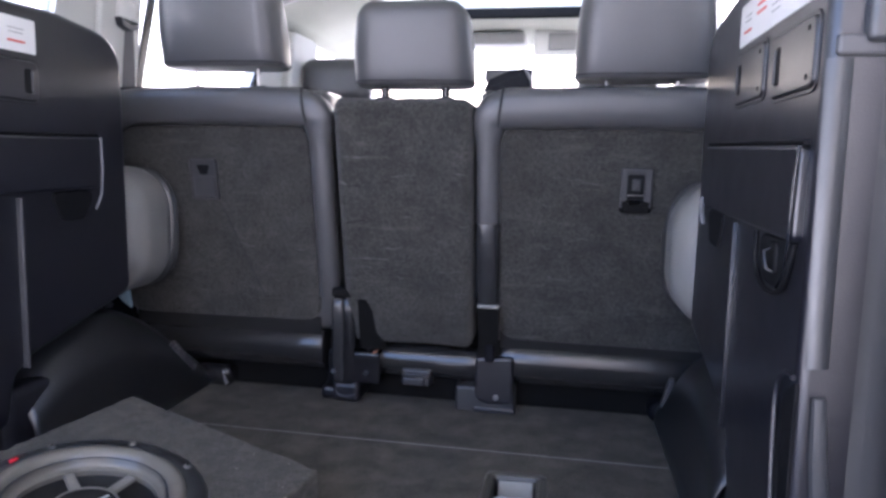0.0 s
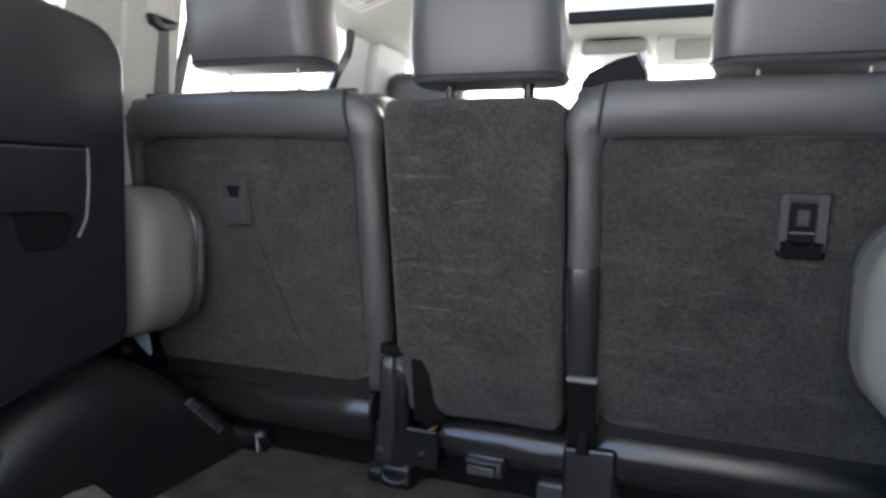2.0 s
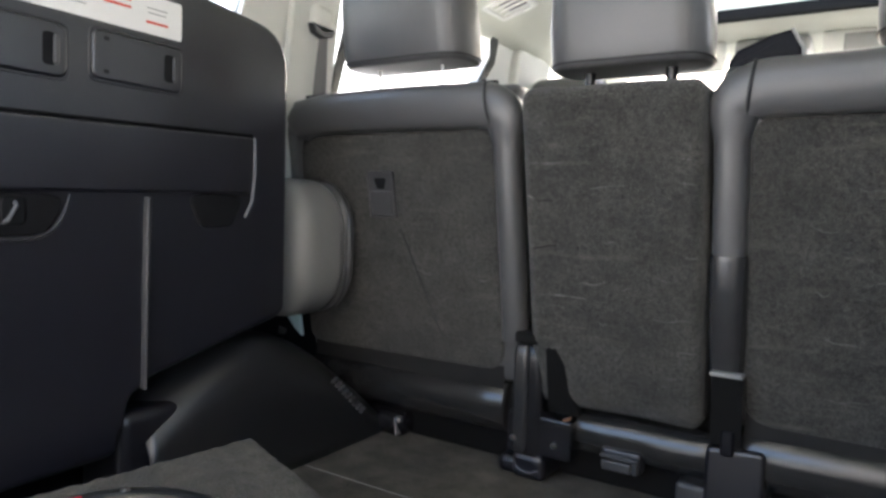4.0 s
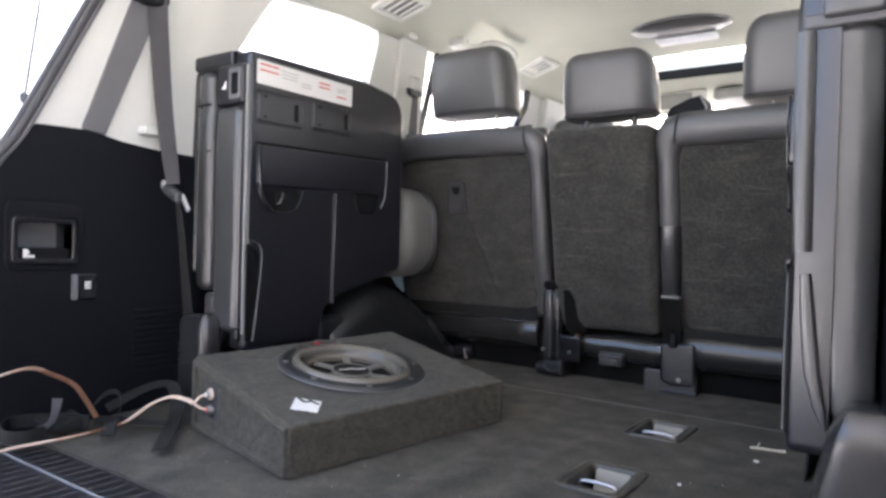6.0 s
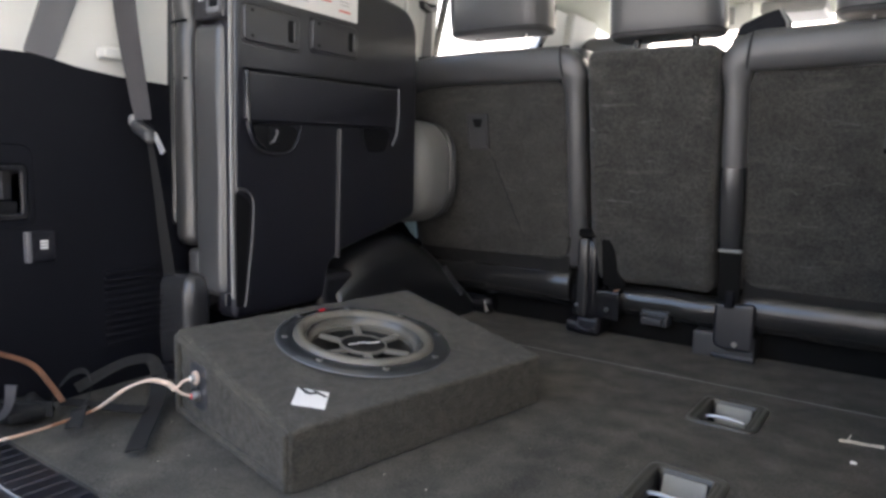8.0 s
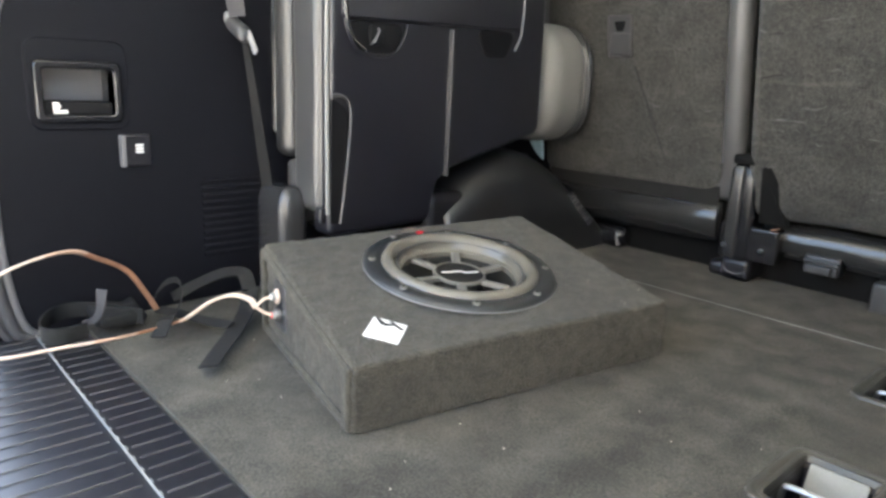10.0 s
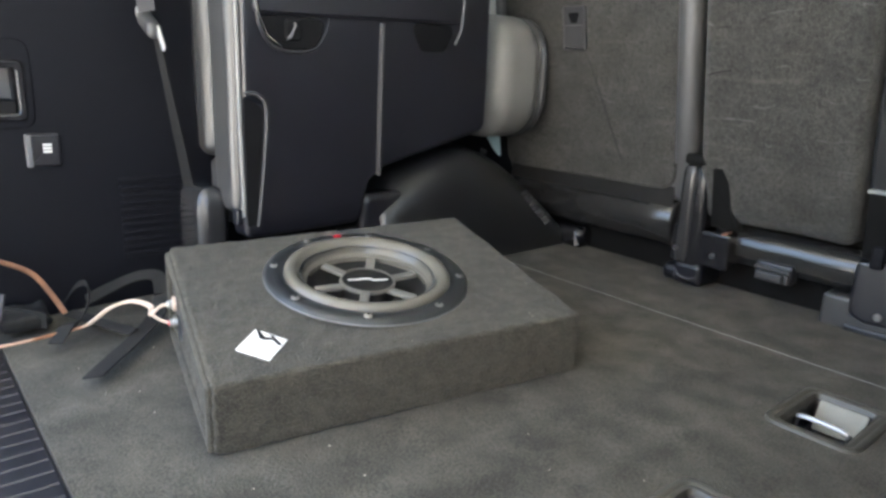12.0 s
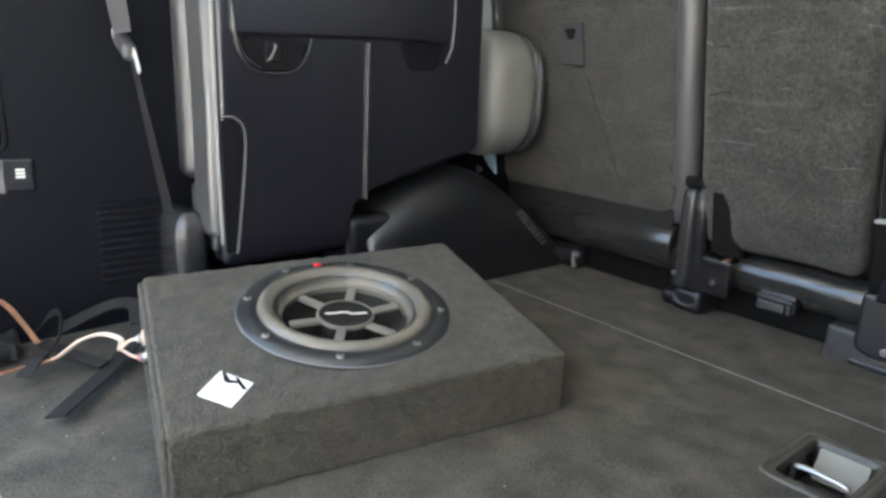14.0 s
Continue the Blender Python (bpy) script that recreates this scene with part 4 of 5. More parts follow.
    # left rim in mid grey to imitate the glint on a black edge
    part("recess_rim", tube([face(*p) for p in spline([Vector((0.940, 0.340, 0.003)), Vector((0.960, 0.338, 0.005)), Vector((0.973, 0.315, 0.006)), Vector((0.968, 0.24, 0.006)), Vector((0.956, 0.135, 0.004))], 5)], 0.0028, 8, up=(1, 0, 0)), PLATE if s < 0 else PLASTIC, well)
    if s < 0:
        part("edge_piping", tube([face(0.934, 0.70, -0.004), face(0.9335, 0.5, -0.003), face(0.934, 0.30, -0.004), face(0.937, 0.15, -0.006)], 0.0032, 8, up=(1, 0, 0)), CUP_GREY, shell)
    else:
        # flat pale edging in two lengths; the lower one bends outwards to a point
        for run, ws in (([(0.61, 0.0), (0.50, 0.001), (0.42, 0.002), (0.352, 0.004)], (1, 1, 1, 0.9)), ([(0.326, 0.008), (0.27, 0.012), (0.21, 0.018), (0.17, 0.027), (0.146, 0.034)], (0.55, 0.75, 0.8, 0.6, 0.12))):
            line = [Vector((CX + 0.507 + d, 0.933, z)) for z, d in run]
            part("edge_piping", sweep(line, [(0.0105 * math.cos(k * math.pi / 4), 0.005 * math.sin(k * math.pi / 4)) for k in range(8)], (0, -1, 0), size=[(w, 1) for w in ws]), LEATHER_LIGHT, shell, "grey flat edging")
    def lift(y):
        return max(y - 1.09, 0) * 0.46

    def follow(p, q):
        k = max(0.622 - p.z, 0) / 0.474
        bend = max(0.33 - p.z, 0) ** 2 * 0.9 * max(-q.x, 0) if s > 0 else 0
        return Vector((p.x + bend, p.y + (0.0035 * noise.noise(Vector((p.x * 9, 2.0, p.z * 7))) if q.y < -0.9 else 0), p.z + lift(p.y) * k))
    x0, x1 = span(0.020 if s < 0 else 0.018, 0.104 if s < 0 else 0.088)
    y0 = 0.928 if s < 0 else 0.942
    cush = part("seat_cushion", pad((x0, y0, 0.148), (x1, 1.40, 0.622), (0.018 if s < 0 else 0.03, 0.018, 0.018), 12, follow), LEATHER_LIGHT, seat, "pale grey leather cushion edge")
    if s < 0:
        part("cushion_foot", pad((min(CX + s * 0.511, CX + s * 0.53), 0.927, 0.135), (max(CX + s * 0.511, CX + s * 0.53), 0.97, 0.16), 0.004, 3), PLASTIC, cush)
    x0, x1 = span(0.110, 0.158)

    def puff(p, q):
        seam = sum(math.exp(-((p.z - z) / 0.006) ** 2) for z in (0.53, 0.628))
        return Vector((p.x, p.y + (0.006 * seam if q.y < 0 else 0), p.z + lift(p.y) * max(0.70 - p.z, 0) / 0.47))
    if s < 0:
        back_ = part("seat_back", pad((x0, 0.922, 0.232), (x1, 1.40, 0.700), 0.020, 16, puff), LEATHER_LIGHT, seat, "folded grey leather seat back")
        for z in (0.53, 0.628):
            part("seam", tube([(x0 + 0.003, 0.9262, z), (x1 - 0.003, 0.9262, z)], 0.0022, 6), MATT, back_)
    x0, x1 = span(0.160, 0.196) if s < 0 else span(0.092, 0.185)
    part("side_cover", pad((x0, 0.930 if s < 0 else 0.962, 0.262 if s < 0 else 0.15), (x1, 1.38, 0.706), 0.014, 6), VINYL if s < 0 else TRIM, seat, "black vinyl side of the folded seat")
    part("top_cap", pad((min(CX + s * 0.54, CX + s * 0.70), 0.932, 0.690), (max(CX + s * 0.54, CX + s * 0.70), 1.40, 0.741), 0.020, 6), PLASTIC, seat)
    part("top_cover", slab(fillet([(0.926, 0.703), (1.42, 0.703), (1.42, 0.722), (1.28, 0.738), (0.926, 0.734)], 0.008, 3), -0.19, -0.046, face, 0.004), PLASTIC, seat)
    x0, x1 = span(0.008, 0.090) if s < 0 else span(0.026, 0.088)
    lt = part("lock_block", pad((x0, 0.924, 0.622), (x1, 0.99, 0.704), 0.006, 4), PLASTIC if s < 0 else LEATHER_LIGHT, seat)
    lx = CX + s * (X0 + 0.028)
    if s < 0:
        part("lock_slot", slab(rect(lx - 0.016, 0.632, lx + 0.016, 0.692, 0.004, 3), -0.01, 0.0045, flat_xz(0.926), 0.001), DARK, lt)
        part("lock_frame", frame_ring(rect(lx - 0.018, 0.630, lx + 0.018, 0.694, 0.005, 4), rect(lx - 0.012, 0.640, lx + 0.012, 0.684, 0.004, 4), 0.003, 0.008, flat_xz(0.926), 0.001), GREY_PLASTIC, lt)
        wx = CX + s * (X0 + 0.068)
        part("white_mark", slab(fillet([(wx - 0.008, 0.654), (wx + 0.008, 0.654), (wx + 0.008, 0.672)], 0.001, 2), -0.004, 0.003, flat_xz(0.926), 0.0005), WHITE, lt)
    else:
        x0, x1 = span(0.006, 0.100)
        part("top_band", pad((x0, 0.932, 0.612), (x1, 0.97, 0.630), 0.004, 3), LEATHER, seat)
    x0, x1 = span(0.098, 0.138) if s < 0 else span(0.12, 0.15)
    part("side_bar", pad((x0, 0.935, 0.12), (x1, 0.98, 0.228), 0.012, 5), LEATHER, seat)
    x0, x1 = span(0.014, 0.215) if s < 0 else span(-0.024, 0.19)
    head = part("headrest", pad((x0, 1.478, 0.246), (x1, 1.636, 0.500), (0.085, 0.050, 0.095), 8), CREAM, seat, "pale cream leather headrest of the folded seat")
    xm = (x0 + x1) / 2
    part("side_band", pad((x0 - 0.001, 1.600, 0.245), (x1 + 0.001, 1.644, 0.501), (0.086, 0.022, 0.096), 8), LEATHER_LIGHT, head, "dark band round the headrest")
    part("piping", tube([Vector((p[0], 1.606, p[1])) for p in rect(x0 - 0.0005, 0.2455, x1 + 0.0005, 0.5005, 0.09, 8)], 0.0016, 6, up=(0, 1, 0), closed=True), PIPING, head)
    part("post", tube([(xm, 1.40, 0.34), (xm, 1.49, 0.35)], 0.007, 8), SATIN, head)
    part("hinge_mount", pad((min(CX + s * 0.515, CX + s * 0.62), 1.165, -0.001), (max(CX + s * 0.515, CX + s * 0.62), 1.27, 0.165), 0.018, 4), PLASTIC, seat)
    part("hinge_arm", pad((min(CX + s * 0.53, CX + s * 0.66), 0.98, 0.10), (max(CX + s * 0.53, CX + s * 0.66), 1.20, 0.16), 0.02, 4), DARK, seat)
    return seat


folded_seat(-1, "third-row seat folded up, black plastic underside outwards")
folded_seat(1, "third-row seat folded up, grey leather edge showing")

def arch_height(t):
    """The wheel arch's height, t from its rear end (0) to its front end (1)."""
    return 0.228 * max(math.sin(math.pi * (0.16 + 0.84 * t) ** 0.95), 0.0) ** (0.70 if t < 0.38 else 0.82) + 0.012


for s in (-1, 1):
    # rounded armrest post in front of each folded seat
    rest = thing("side_armrest", (CX + s * 0.615, 0.905, 0.0), "rounded dark grey plastic post beside the folded seat", "armrest", "side armrests")
    x0, x1 = sorted((CX + s * (0.576 if s < 0 else 0.530), CX + s * 0.668))
    if s < 0:
        x0, x1 = -0.644, -0.543
    y0, y1 = (0.886, 0.941) if s < 0 else (0.862, 0.955)
    part("foot_trim", pad((x0 + 0.004, y0 + 0.004, -0.012), (x1 - 0.004, y1 - 0.004, 0.012), 0.008, 4), PLASTIC, rest)
    flare = lambda p, q: Vector((p.x + (0 if s < 0 else (p.z - 0.07) * 0.19 * max(-q.x, 0)), p.y, p.z))
    part("body", pad((x0, y0, -0.001), (x1, y1, 0.188), (0.026, 0.026, 0.04) if s > 0 else (0.021, 0.021, 0.04), 8, flare), POST, rest)

    # wheel arch
    bm = bmesh.new()
    rows = []
    for j in range(41):
        t = j / 40
        y = 1.20 + 0.53 * t
        h = arch_height(t)
        r = min(0.085, 0.6 * h)
        sec = [(0.494 + 0.06 * (h - r) * k / 4, (h - r) * k / 4) for k in range(4)]
        x_ = 0.494 + 0.06 * (h - r)
        sec += [(x_ + r * (1 - math.cos(a)), h - r + r * math.sin(a)) for a in [math.pi / 2 * k / 8 for k in range(9)]]
        sec += [(x_ + r + (0.69 - x_ - r) * k / 2, h) for k in (1, 2)]
        rows.append([bm.verts.new((CX + s * w, y, -0.004 + z)) for w, z in sec])
    for a, b in zip(rows, rows[1:]):
        for i in range(len(a) - 1):
            bm.faces.new((a[i], a[i + 1], b[i + 1], b[i]))
    arch = setting("trim_wheel_arch", bm, ARCH, "black moulded plastic wheel arch cover", "wheel arch", 60, 0.004 * s)
    for k in range(9):
        p = Vector((CX + s * 0.4965, 1.566 + 0.080 * k / 8, 0.136 - 0.074 * k / 8))
        part("grip_rib", pad(p - Vector((0.005, 0.0065, 0.0026)), p + Vector((0.005, 0.0065, 0.0026)), 0.0018, 2, lambda v, q: Vector((v.x, v.y, v.z + (v.y - p.y) * 0.45))), HANDLE, arch)

scrap = thing("foam_strip", (CX - 0.60, 1.64, 0.15), "pale blue foam strip under the cream headrest", "foam strip")
part("strip", slab(fillet([(-0.648, 0.262), (-0.592, 0.262), (-0.590, 0.196), (-0.612, 0.214)], 0.003, 2), 0.0, 0.006, lambda a, b, c: Vector((a, 1.600 - c - (b - 0.2) * 0.15, b)), 0.002), TEAL, scrap)
part("loose_flap", slab(fillet([(-0.672, 0.214), (-0.634, 0.206), (-0.640, 0.196), (-0.700, 0.190)], 0.002, 2), 0.0, 0.003, lambda a, b, c: Vector((a, 1.598 - c, b)), 0.001), GREY_PLASTIC, scrap)


# ---- seat belts ----
def ribbon(pts, width, up, t=0.0012, n=6, size=None):
    return sweep(spline([Vector(p) for p in pts], n), [(-width / 2, -t), (width / 2, -t), (width / 2, t), (-width / 2, t)], up, size=size)


belt = thing("seat_belt", (-0.62, 0.86, 0.2), "grey seat belt hanging beside the folded seat", "seat belt", "seat belts")
part("webbing", ribbon([(-0.630, 0.812, 0.96), (-0.628, 0.820, 0.82), (-0.618, 0.832, 0.62), (-0.605, 0.842, 0.50), (-0.598, 0.846, 0.452)], 0.034, (0.75, -0.66, 0), size=[(1.25 - 0.5 * k / 24, 1) for k in range(25)]), WEBBING, belt)
part("lower_webbing", sweep(spline([Vector(p) for p in ((-0.596, 0.852, 0.440), (-0.597, 0.864, 0.37), (-0.604, 0.880, 0.28), (-0.614, 0.900, 0.17))], 6), [(-0.017, -0.0012), (0.017, -0.0012), (0.017, 0.0012), (-0.017, 0.0012)], (0.35, -0.94, 0), size=[(0.28 + 0.45 * k / 18, 1) for k in range(19)]), STRAP, belt)
tongue = part("tongue", pad((-0.630, 0.838, 0.420), (-0.576, 0.860, 0.444), 0.009, 4, lambda p, q: Vector((p.x, p.y, p.z - (p.x + 0.598) * 0.45))), HANDLE, belt)
part("tongue_blade", pad((-0.591, 0.851, 0.396), (-0.583, 0.855, 0.432), 0.0016, 2, lambda p, q: Vector((p.x - (p.z - 0.43) * 0.75 + 0.004, p.y, p.z))), METAL, tongue)
part("tongue_blade", pad((-0.579, 0.851, 0.400), (-0.573, 0.855, 0.432), 0.0016, 2, lambda p, q: Vector((p.x - (p.z - 0.43) * 0.75 + 0.002, p.y, p.z))), METAL, tongue)
part("tongue_tip", pad((-0.636, 0.838, 0.440), (-0.617, 0.858, 0.462), 0.008, 3), CUP_GREY, tongue)
part("top_guide", pad((-0.648, 0.762, 0.806), (-0.618, 0.846, 0.832), 0.01, 3, lambda p, q: Vector((p.x, p.y, p.z + 0.008 * q.y * q.y))), VINYL, belt)

for s in (-1, 1):
    ax = CX + s * 0.656
    pillar_belt = thing("seat_belt", (ax, 1.665, 0.60), "grey belt hanging from a beige pillar guide", "seat belt", "seat belts")
    part("webbing", ribbon([(ax, 1.668, 0.795), (ax - s * 0.002, 1.665, 0.70), (ax - s * 0.004, 1.662, 0.52)], 0.040, (-s * 0.6, -0.8, 0)), BELT_PALE, pillar_belt)
    guide = part("guide_cover", pad((min(ax - 0.025, ax + 0.02), 1.640, 0.800), (max(ax - 0.025, ax + 0.02), 1.700, 0.852), 0.018, 6), BEIGE, pillar_belt)
    part("guide_loop", slab(fillet([(1.634, 0.812), (1.642, 0.793), (1.669, 0.786), (1.696, 0.793), (1.704, 0.810), (1.669, 0.801)], [0.003, 0.008, 0.012, 0.008, 0.003, 0.012], 5), -0.004, -0.024, side(s), 0.003), PLASTIC, guide)


# ---- ceiling fittings ----
def ceiling_vent(s, vx, vy, vz):
    vent = thing("ceiling_vent", (vx, vy, vz), "small beige air vent in the roof lining", "air vent", "ceiling vents")
    tilt = lambda a, b, c: Vector((vx + a, vy + b, vz - c - s * a * 0.30))
    part("frame", frame_ring(rect(-0.055, -0.070, 0.055, 0.070, 0.012, 4), rect(-0.040, -0.053, 0.040, 0.053, 0.008, 4), -0.008, 0.008, tilt, 0.003), BEIGE, vent)
    part("backing", slab(rect(-0.041, -0.054, 0.041, 0.054, 0.008, 4), -0.004, 0.001, tilt, 0.001), GREY_PLASTIC, vent)
    for k in range(4):
        part("slat", slab(rect(-0.038, -0.046 + k * 0.027, 0.038, -0.037 + k * 0.027, 0.003, 2), 0.0, 0.005, tilt, 0.002), BEIGE, vent)


dome = thing("ceiling_lamp", (0.0, 2.25, 1.06), "grey ceiling lamp with a bright lens edge", "lamp")
part("housing", lathe([(0.16, 0.0), (0.155, -0.008), (0.13, -0.016), (0.0005, -0.018)], lambda a, b, c: Vector((a, 2.235 + b * 0.62, 1.063 + c)), 40), HANDLE, dome)
part("lens", pad((-0.098, 2.295, 1.034), (0.094, 2.345, 1.052), 0.006, 4), LENS, dome)
for s in (-1, 1):
    ceiling_vent(s, CX + s * 0.562, 2.315, 1.016)
    ceiling_vent(s, CX + s * 0.572, 1.505, 1.006)
    gx = CX + s * 0.60
    grip = thing("grab_handle", (gx, 2.06, 1.0), "beige grab handle above the rear door", "grab handle", "grab handles")
    hx_ = CX + s * 0.52
    part("bar", tube(spline([(hx_ + s * 0.075, 1.815, 0.975), (hx_ + s * 0.03, 1.822, 0.965), (hx_ + s * 0.004, 1.838, 0.965), (hx_, 1.872, 0.984), (hx_, 1.925, 1.000), (hx_, 2.0, 1.007), (hx_, 2.045, 1.000), (hx_ + s * 0.004, 2.068, 0.985), (hx_ + s * 0.03, 2.075, 0.985), (hx_ + s * 0.06, 2.078, 1.005)], 6), 0.0105, 10), BEIGE, grip)
    for y in (1.815, 2.078):
        part("mount", pad((min(hx_ + s * 0.035, hx_ + s * 0.10), y - 0.018, 0.968 if y < 2 else 0.985), (max(hx_ + s * 0.035, hx_ + s * 0.10), y + 0.018, 0.995 if y < 2 else 1.014), 0.008, 4), BEIGE, grip)
    hk = thing("ceiling_hook", (CX + s * 0.625, 1.56, 0.95), "small beige clip above the rear side window", "clip", "ceiling hooks")
    part("body", pad((CX + s * 0.618 - 0.012, 1.59, 0.945), (CX + s * 0.618 + 0.012, 1.63, 0.962), 0.006, 4), BEIGE, hk)
    visor = thing("sun_visor", (CX + s * 0.22, 3.05, 1.0), "beige sun visor with a grey mirror flap", "sun visor", "sun visors")
    part("panel", pad((CX + s * 0.30 - 0.16, 3.06, 0.945), (CX + s * 0.30 + 0.16, 3.085, 1.045), 0.012, 4), BEIGE, visor)
    part("mirror_flap", pad((CX + s * 0.28 - 0.08, 3.05, 0.965), (CX + s * 0.28 + 0.08, 3.065, 1.03), 0.006, 3), CUP_GREY, visor)
cons = thing("overhead_console", (CX, 3.15, 1.02), "grey overhead console above the windscreen", "console")
part("body", pad((CX - 0.11, 3.05, 0.99), (CX + 0.11, 3.28, 1.04), 0.015, 4), CUP_GREY, cons)
part("mirror", pad((CX - 0.08, 3.32, 0.872), (CX + 0.13, 3.345, 0.935), 0.012, 4), PLASTIC, cons)
for s in (-1, 1):
    fs = thing("front_seat", (CX + s * 0.40, 2.75, -0.38), "grey leather front seat with headrest", "car seat", "front seats")
    xm = CX + s * 0.44 + (-0.07 if s < 0 else 0)
    part("backrest", pad((xm - 0.25, 2.60, 0.05), (xm + 0.25, 2.76, 0.70), 0.06, 8), LEATHER, fs)
    part("cushion", pad((xm - 0.25, 2.70, -0.15), (xm + 0.25, 3.25, 0.06), 0.06, 6), LEATHER, fs)
    part("rail_base", pad((xm - 0.22, 2.72, -0.381), (xm + 0.22, 3.2, -0.14), 0.02, 3), PLASTIC, fs)
    part("headrest", pad((xm - 0.125, 2.58, 0.72), (xm + 0.125, 2.68, 0.872), 0.045, 6), LEATHER, fs)
    part("headrest_post", tube([(xm, 2.64, 0.67), (xm, 2.635, 0.74)], 0.007, 8), SATIN, fs)


# ---- speaker box ----
ANG = radians(77.6)
U = Vector((math.cos(ANG), math.sin(ANG), 0))           # along the low edge
V = Vector((-math.sin(ANG), math.cos(ANG), 0))          # towards the tall edge
N0 = Vector((-0.116, 0.734, 0.0))                       # the near low corner
LEN, WID, LOW, TALL = 0.468, 0.354, 0.081, 0.1352
SLOPE = (TALL - LOW) / WID


def on_box(u, v, w):
    return N0 + U * u + V * v + Vector((0, 0, w - 0.0125 + 0.031 * u + 0.004 * v))


box = thing("subwoofer_box", N0 + U * LEN / 2 + V * WID / 2, "dark grey carpeted wedge box with a round subwoofer", "speaker")


def wedge_shape(p, q):
    u, v, h = p.x, p.y, p.z
    h2 = h * (LOW + SLOPE * v) / 0.1
    fuzz = 0.0016 * noise.noise(Vector((u * 95, v * 95, h * 95))) + 0.0008 * noise.noise(Vector((u * 40, v * 40, h * 40)))
    return on_box(u + fuzz, v + fuzz, max(h2 + fuzz, 0.0))


SU, SV = 0.240, 0.1850


def cabinet():
    bm = pad((0, 0, 0), (LEN, WID, 0.1), (0.0055, 0.0055, 0.0055), 84, wedge_shape)
    mid = on_box(SU, SV, LOW + SLOPE * SV)
    inside = [f for f in bm.faces if all((v.co - mid).length < 0.118 and v.co.z > 0.05 for v in f.verts)]
    bmesh.ops.delete(bm, geom=inside, context="FACES")
    return bm


part("cabinet", cabinet(), BOX_CARPET, box, "carpet-covered wooden cabinet")


def end_face(v, w, c):
    """On the end of the box that faces the tailgate."""
    return on_box(-c, v, w)


inner = fillet([(0.022, 0.015), (WID - 0.02, 0.015), (WID - 0.02, TALL - 0.018), (0.022, LOW - 0.014)], 0.004, 4)
outer_ = fillet([(0.004, 0.002), (WID - 0.004, 0.002), (WID - 0.004, TALL - 0.004), (0.004, LOW - 0.003)], 0.006, 4)
part("end_frame", frame_ring(outer_, inner, -0.004, 0.006, end_face, 0.003), BOX_CARPET, box)
term = part("terminal_plate", slab(rect(WID - 0.114, 0.030, WID - 0.054, 0.100, 0.012, 5), -0.004, 0.001, end_face, 0.002), HANDLE, box)
for v, w, m in ((0.268, 0.080, WHITE), (0.266, 0.054, RED_GLOW)):
    part("terminal_post", lathe([(0.006, 0.0), (0.006, 0.008), (0.0045, 0.010), (0.0004, 0.010)], lambda a, b, c: end_face(v + a, w + b, 0.003 + c), 14), CUP_GREY, term)
    part("terminal_ring", lathe([(0.0105, 0.0), (0.0105, 0.004), (0.007, 0.005), (0.0004, 0.005)], lambda a, b, c: end_face(v + a, w + b, 0.003 + c), 14), WIRE_PALE if m is WHITE else METAL, term)
    part("terminal_hole", lathe([(0.0042, 0.0), (0.0042, 0.0012), (0.0004, 0.0012)], lambda a, b, c: end_face(v + a, w + b, 0.013 + c), 12), m, term)
NRM = (Vector((0, 0, 1)) - V * SLOPE).normalized()
VT = (V + Vector((0, 0, SLOPE))).normalized()


def on_top(u, v, c):
    """On the sloping top: u along the low edge, v up the slope, c off the surface."""
    return on_box(u, v, LOW + SLOPE * v) + NRM * c


def sub(a, b, c):
    return on_box(SU, SV, LOW + SLOPE * SV) + (U * a + VT * b) * 1.028 + NRM * c


# a turned driver: gasket, half-round rubber surround, sunken cone, spokes and cap
driver = part("gasket_ring", lathe([(0.088, 0.001), (0.1365, 0.001), (0.1365, 0.0025), (0.1345, 0.0050), (0.1300, 0.0080), (0.117, 0.0085), (0.113, 0.007), (0.088, 0.005)], sub, 96), BEZEL, box, "dusty dark rubber mounting ring")
# grey ring paints the sky's highlight along the gasket's outer bevel
part("rim_highlight", lathe([(0.1365, 0.0005), (0.1378, 0.0005), (0.1378, 0.0020), (0.1365, 0.0028)], sub, 96), GREY_PLASTIC, driver)
roll = [(0.1125, 0.002), (0.1120, 0.0080), (0.1095, 0.0118), (0.1055, 0.0140), (0.1005, 0.0142), (0.0955, 0.0120), (0.0915, 0.0075), (0.0890, 0.0020), (0.0875, -0.003), (0.0855, -0.0060), (0.0825, -0.0070), (0.0805, -0.0085), (0.0800, -0.0115), (0.0800, -0.018)]
part("surround", lathe(roll, sub, 112), SURROUND, driver, "grey-brown half-round rubber surround")
part("cone", lathe([(0.0815, -0.013), (0.077, -0.020), (0.058, -0.029), (0.034, -0.034), (0.0004, -0.035)], sub, 48), CONE, driver)
for k in range(6):
    a = radians(60 * k + 5)
    ca, sa = math.cos(a), math.sin(a)
    spoke = lambda p, q, c: sub(p * ca - q * sa, p * sa + q * ca, c + (p - 0.03) * 0.05)
    part("spoke", slab(fillet([(0.033, -0.0062), (0.0745, -0.0062), (0.0745, 0.0062), (0.033, 0.0062)], 0.002, 3), -0.0125, -0.0075, spoke, 0.0018), SPOKE, driver)
part("dust_cap", lathe([(0.0365, -0.034), (0.0365, -0.009), (0.0350, -0.0065), (0.0310, -0.006), (0.0300, -0.0065), (0.015, -0.0060), (0.0004, -0.0055)], sub, 40), CONE, driver, "black dust cap with a pale rim")
